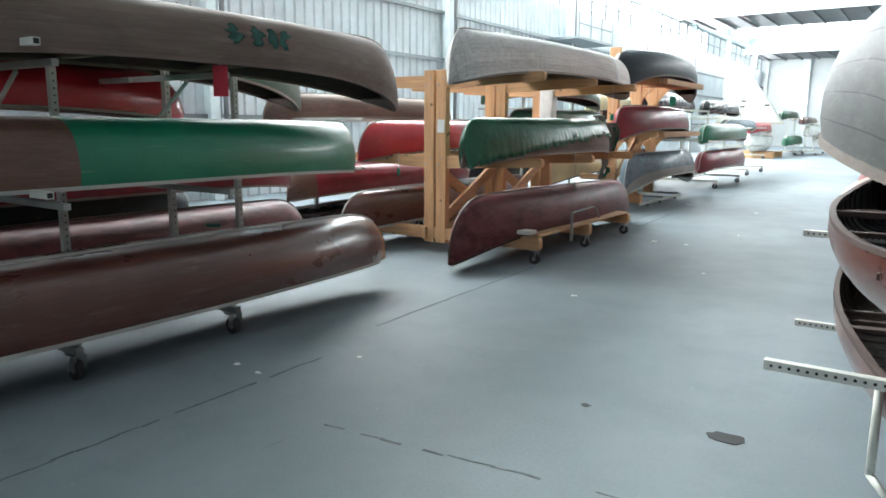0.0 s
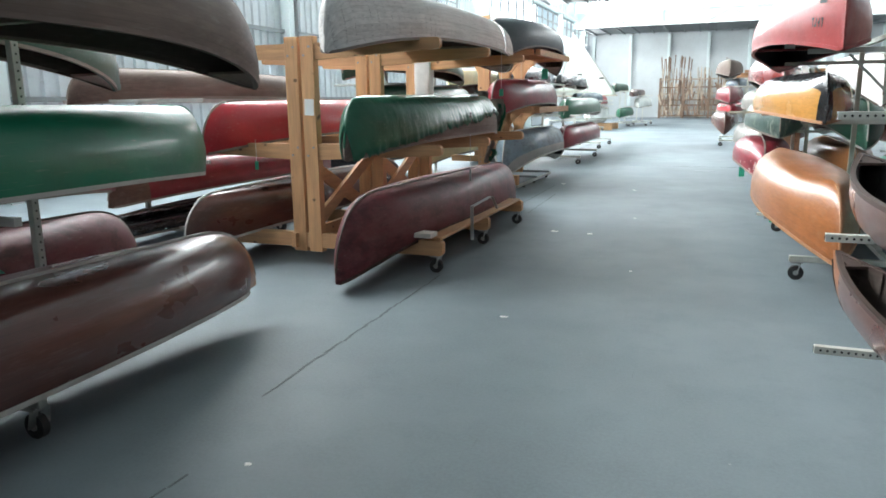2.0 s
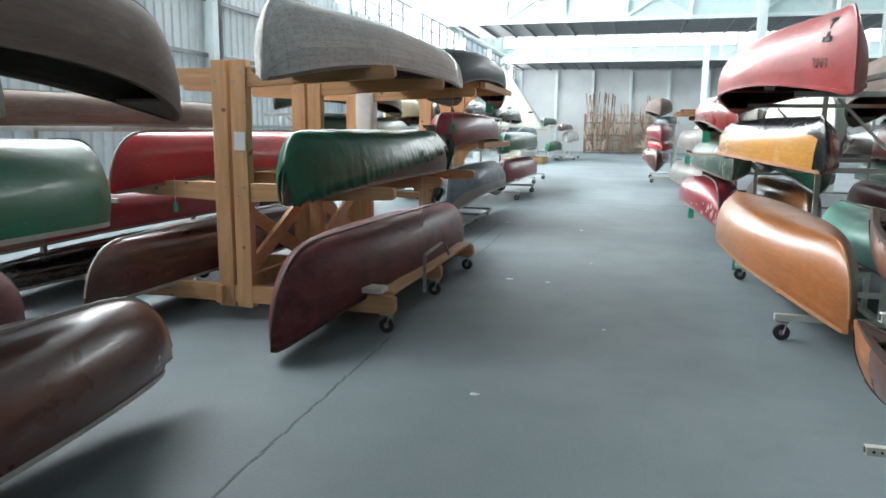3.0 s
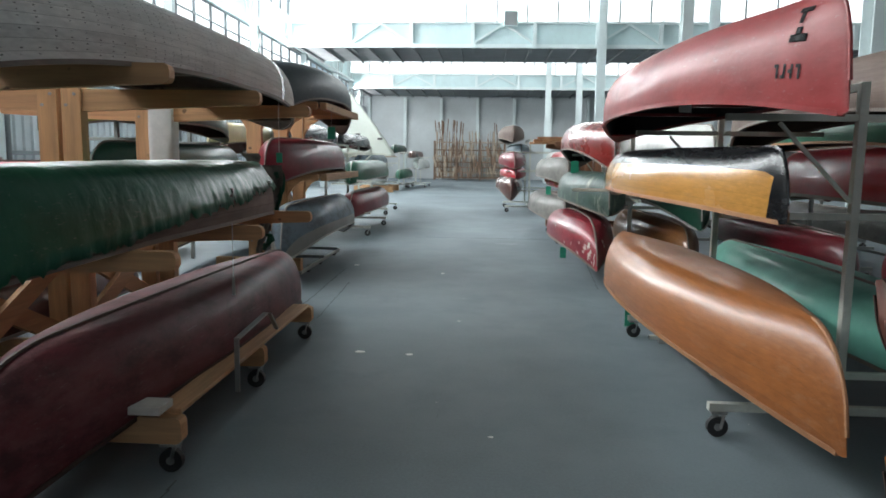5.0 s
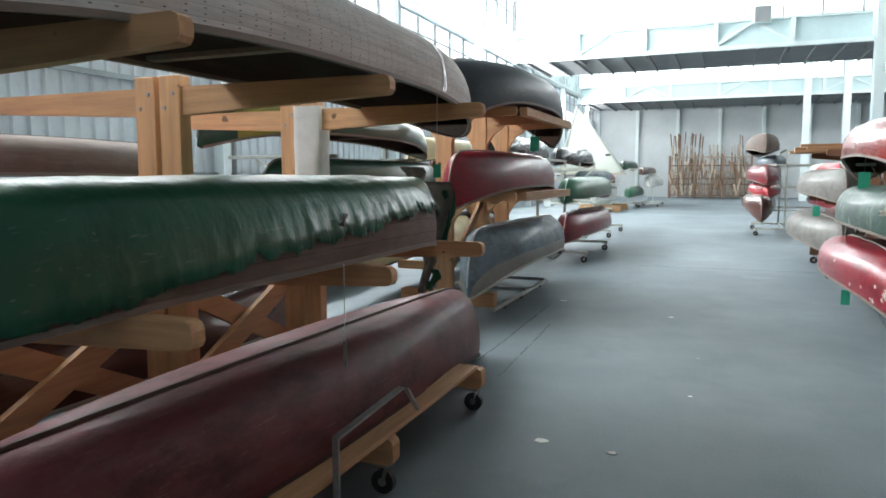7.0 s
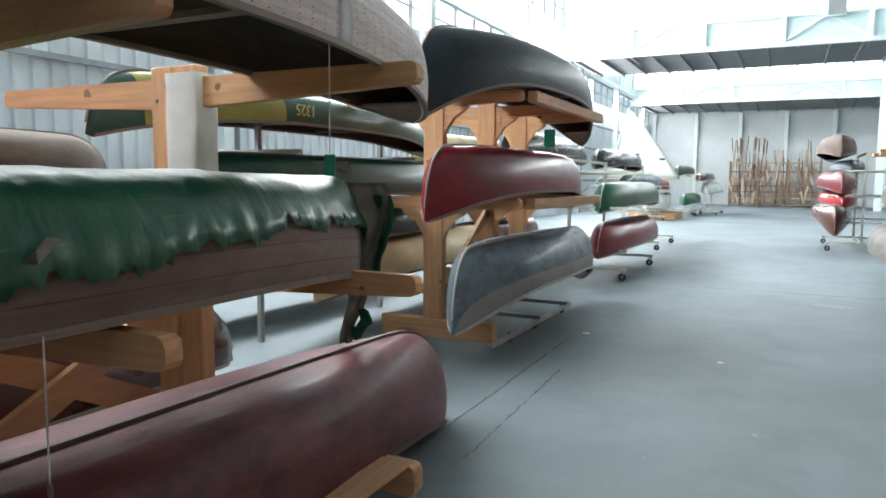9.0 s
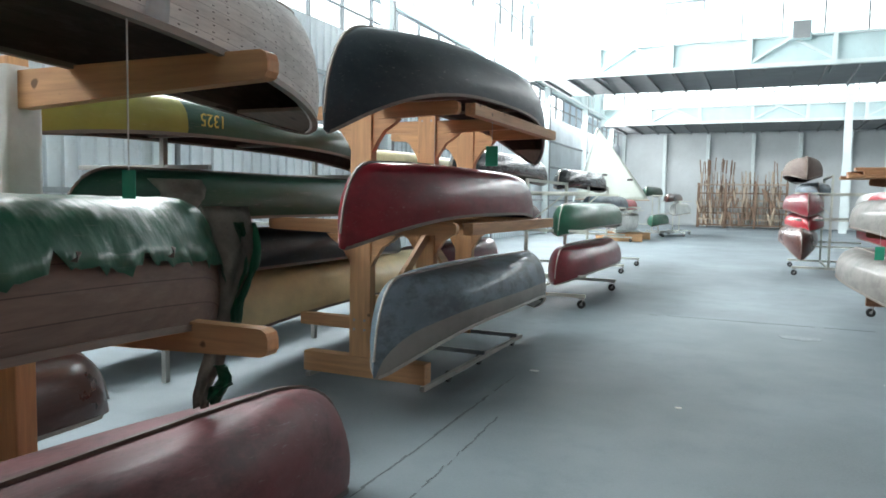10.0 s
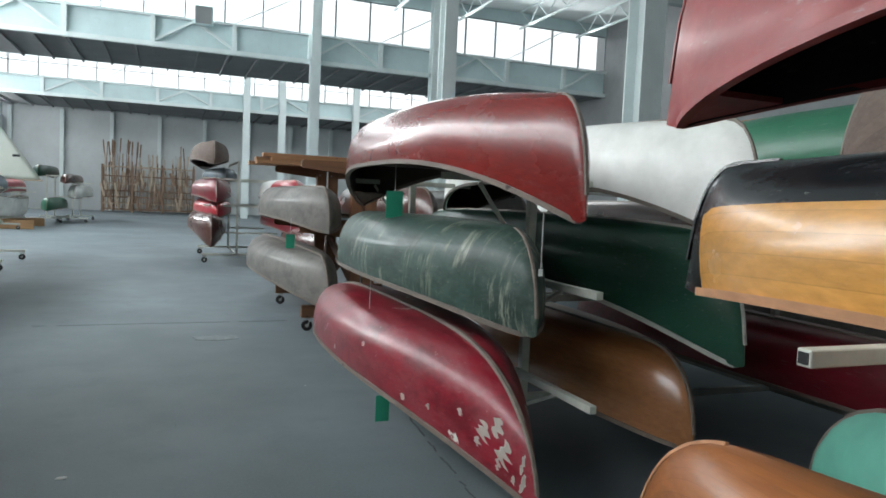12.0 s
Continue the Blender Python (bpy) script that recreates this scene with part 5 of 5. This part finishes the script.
rag("small green scrap of canvas at the end of a shred", -2.99, 9.345, 0.92, 0.76, 0.08, "green_torn", 10)
plank_thing("worn pine plank laid along the rack's feet", -2.66, -2.52, 6.32, 9.0, 0.302, 0.33, "pine_y")
plank_thing("short white-painted wood block on the rack foot", -2.75, -2.58, 6.2, 6.36, 0.332, 0.375, "bare_filler", "wood block", "wood_block")
br = thing("steel_bracket", pose(-2.5, 7.1, 0), "dark bent steel strap hanging from a canoe", "steel strap")
part("strap", bar((0, 0, 0.16), (0, 0.0, 0.5), 0.03, 0.012), M["steel"], br)
part("strap", bar((0, 0, 0.5), (-0.05, 0.75, 0.5), 0.035, 0.012), M["steel"], br)
part("strap", bar((-0.02, 0.75, 0.5), (0.0, 0.85, 0.36), 0.03, 0.012), M["steel"], br)
paper = tagged(place(mesh_ob("paper_notice", box(-0.05, 0.05, -0.0015, 0.0015, -0.075, 0.075), M["paper"]), pose(-3.81, 6.25, 1.5, 0, 2, 0)), "white paper notice pinned to a pine post", "paper")
sl = thing("plastic_wrap", pose(-3.82, 9.05, 1.2), "clear plastic sheeting wrapped round a pine post", "plastic sheet")
bm, rr = bmesh.new(), []
for i in range(13):
    ring = []
    for k in range(20):
        a = k * math.tau / 20
        q = 0.06 + 0.012 * noise.noise(Vector((math.cos(a) * 3, math.sin(a) * 3, i * 0.6)))
        ring.append(bm.verts.new((max(-0.085, min(0.085, 0.16 * math.cos(a))) + q * math.cos(a) * 0.4, max(-0.055, min(0.055, 0.16 * math.sin(a))) + q * math.sin(a) * 0.4, i * 0.075)))
    rr.append(ring)
for i in range(12):
    for k in range(20):
        bm.faces.new((rr[i][k], rr[i][(k + 1) % 20], rr[i + 1][(k + 1) % 20], rr[i + 1][k]))
part("sheet", bm, M["plastic"], sl, smooth=True)
for u, du in ((0.06, 0.05), (0.14, 0.06), (0.2, 0.05), (0.245, 0.05)):
    decal(top_brown, "paint_mark", "teal_paint", u, u + du, -0.52, -0.78, "faded teal paint mark", 0.002, 6, 7, 0.8)

# lettering, plain dark shapes and the hull number
for k in range(4):
    u = -0.905 + 0.017 * k
    decal(letter_canoe, "letter_mark", "black_letter", u, u + 0.005, 0.76, 0.84, "dark painted letter", nu=2)
    decal(letter_canoe, "letter_mark", "black_letter", u + 0.005, u + 0.011, (0.76, 0.79, 0.82, 0.76)[k], (0.78, 0.81, 0.84, 0.78)[k], "dark painted letter", nu=2)
for u0, u1, v0, v1 in ((-0.9, -0.865, 0.36, 0.41), (-0.885, -0.875, 0.4, 0.5), (-0.905, -0.865, 0.58, 0.63), (-0.89, -0.876, 0.53, 0.58)):
    decal(letter_canoe, "painted_sign", "black_letter", u0, u1, v0, v1, "dark painted sign", nu=2)
tx = bpy.data.curves.new("hull_number", "FONT")
tx.body, tx.size, tx.extrude, tx.align_x = "1325", 0.14, 0.002, "CENTER"
tob = bpy.data.objects.new("number_curve", tx)
scene.collection.objects.link(tob)
nm = bpy.data.meshes.new_from_object(tob.evaluated_get(bpy.context.evaluated_depsgraph_get()))
bpy.data.objects.remove(tob)
num = new("hull_number", nm)
nm.materials.clear()
finish(num, [M["yellow_letter"]])
num.parent = olive

# tags
hang_tag(0.3, 7.54, 2.12, 2.0, 0.09, 0.09, "paper", "white paper tag hanging under a red canoe", 20)
hang_tag(-2.98, 2.5, 1.95, 1.79, 0.1, 0.2, "tag_red", "red card tag hanging under a canoe", 30)
tagged(place(mesh_ob("tag", box(-0.05, 0.05, -0.0015, 0.0015, -0.055, 0.055), M["tag_green"]), pose(-3.42, 2.72, 0.765, 70, 0, 45)), "green card tag lying on a brown canoe", "tag", "hanging tags")
hang_tag(-3.14, 12.85, 2.28, 1.98, 0.11, 0.17)
hang_tag(-2.65, 8.6, 2.1, 1.63, 0.05, 0.08)
hang_tag(-2.62, 7.4, 1.2, 0.78, 0.02, 0.12, "steel", "dark strip hanging on a string")
hang_tag(0.3, 12.95, 1.8, 1.55, 0.11, 0.17)
hang_tag(0.15, 12.9, 1.1, 0.8, 0.03, 0.14, "steel", "dark strip hanging on a string")
hang_tag(0.3, 16.9, 1.32, 1.05, 0.1, 0.16)
hang_tag(0.44, 11.3, 1.56, 1.3, 0.02, 0.03, "paper", "white string hanging from a canoe end")
hang_tag(-3.4, 12.25, 2.28, 1.8, 0.06, 0.1, "tag_red", "small red and white tag on a string")
hang_tag(-4.4, 6.2, 1.2, 0.95, 0.04, 0.08)
hang_tag(0.42, 9.45, 0.4, 0.2, 0.09, 0.2, "tag_green", "green card tag hanging low by a caster")
hang_tag(0.12, 12.45, 0.57, 0.4, 0.08, 0.15, "tag_green", "green card tag hanging below a red canoe")

# near right frame
fr = thing("tube_frame", pose(0.86, 2.35, 0), "white bent tube frame end of a rack", "tube frame")
part("upright", add_tube(bmesh.new(), (0.0, 0.3, 0.1), (0.0, 0.3, 0.5), 0.018), M["rack_white"], fr, smooth=True)
part("foot", add_tube(bmesh.new(), (0.0, 0.3, 0.1), (0.1, 0.22, 0.02), 0.018), M["rack_white"], fr, smooth=True)
part("foot", add_tube(bmesh.new(), (0.1, 0.22, 0.02), (0.6, 0.1, 0.02), 0.018), M["rack_white"], fr, smooth=True)
arm = part("arm", box(-0.39, 0.6, -0.02, 0.02, 0.57, 0.61, 0.002), M["rack_white"], fr)
bm, q = bmesh.new(), -0.36
while q < 0.55:
    add_tube(bm, (q, -0.0212, 0.59), (q, -0.019, 0.59), 0.0065, seg=8)
    q += 0.032
tagged(part("holes", bm, M["hole"], arm), kind="stuff")
part("post", box(0.58, 0.63, -0.025, 0.025, 0.0, 2.0), M["rack_white"], fr)

# floor joints, stain and specks
for k, (x0, y0, x1, y1, w) in enumerate(((-2.2, 0.0, -2.24, 2.6, 0.014), (-2.42, 3.4, -2.5, 6.2, 0.016), (-2.96, 9.9, -3.0, 13.2, 0.014), (-2.65, 9.9, -2.73, 12.0, 0.01), (-1.6, 1.85, 1.2, 2.18, 0.015), (-2.4, 17.54, 0.4, 17.6, 0.018), (0.52, 11.9, 0.7, 14.2, 0.012))):
    bm = bmesh.new()
    n = 24
    for i in range(n):
        if rng.random() < 0.12:
            continue
        a, b = i / n, (i + 1) / n
        j0, j1 = rng.uniform(-0.01, 0.01), rng.uniform(-0.01, 0.01)
        add_bar(bm, (x0 + (x1 - x0) * a + j0, y0 + (y1 - y0) * a + j0, 0.0), (x0 + (x1 - x0) * b + j1, y0 + (y1 - y0) * b + j1, 0.0), w * rng.uniform(0.5, 1.1), 0.004)
    structure("floor_joint", bm, M["crack"], "worn dark joint line in the floor")


def blot(x, y, r, mat, label, stretch=1.6, seed=0):
    bm = bmesh.new()
    ring = []
    for k in range(28):
        a = k * math.tau / 28
        q = r * (1 + 0.4 * noise.noise(Vector((math.cos(a) * 1.7, math.sin(a) * 1.7, seed))))
        ring.append((q * math.cos(a) * stretch, q * math.sin(a)))
    lo, hi = [bm.verts.new((a, b, 0)) for a, b in ring], [bm.verts.new((a, b, 0.003)) for a, b in ring]
    bm.faces.new(hi)
    for k in range(28):
        bm.faces.new((lo[k], lo[(k + 1) % 28], hi[(k + 1) % 28], hi[k]))
    ob = mesh_ob("floor_stain", bm, M[mat])
    return tagged(place(ob, pose(x, y, 0.0005)), label, "stain", "", "structure")


blot(0.246, 2.893, 0.06, "stain", "dark oil stain on the grey floor", 1.5, 1)
blot(-0.49, 2.88, 0.02, "stain", "small dark spot on the floor", 1.2, 2)
for k, (x, y, r) in enumerate(((-1.998, 8.66, 0.03), (-1.57, 8.62, 0.022), (-0.51, 16.61, 0.15), (-2.58, 2.21, 0.018), (-2.35, 2.18, 0.014), (-2.04, 2.77, 0.012), (-1.6, 5.19, 0.02), (-1.54, 12.87, 0.018), (-2.9, 13.5, 0.03), (-0.9, 6.9, 0.01), (-1.2, 9.9, 0.01))):
    blot(x, y, r, "paper" if r < 0.1 else "smudge", "pale paint speck on the floor", 1.5, 5 + k)
bpy.context.view_layer.update()
num.matrix_basis = olive.matrix_basis.inverted() @ pose(-4.9, 11.42, 2.22, 90, 0, 90) @ pose(0, 0, 0, 0, 0, 180)

# bare spots where the red paint has flaked off
for u, v, du, dv in ((-0.94, 0.56, 0.04, 0.26), (-0.905, 0.44, 0.03, 0.2), (-0.975, 0.62, 0.014, 0.3), (-0.915, 0.78, 0.012, 0.12), (-0.965, 0.4, 0.01, 0.3), (-0.955, 0.8, 0.012, 0.1), (-0.88, 0.6, 0.035, 0.16), (-0.86, 0.76, 0.02, 0.08), (-0.8, 0.66, 0.016, 0.06), (-0.7, 0.8, 0.016, 0.05), (-0.6, 0.86, 0.025, 0.06), (-0.35, 0.62, 0.03, 0.05), (-0.1, 0.84, 0.02, 0.05), (0.3, 0.82, 0.04, 0.07), (0.42, 0.78, 0.02, 0.05)):
    decal(chipped, "bare_spot", "bare_filler", u, u + du, v, v + dv, "bare filler showing through", 0.002, 6, 7, 0.9)
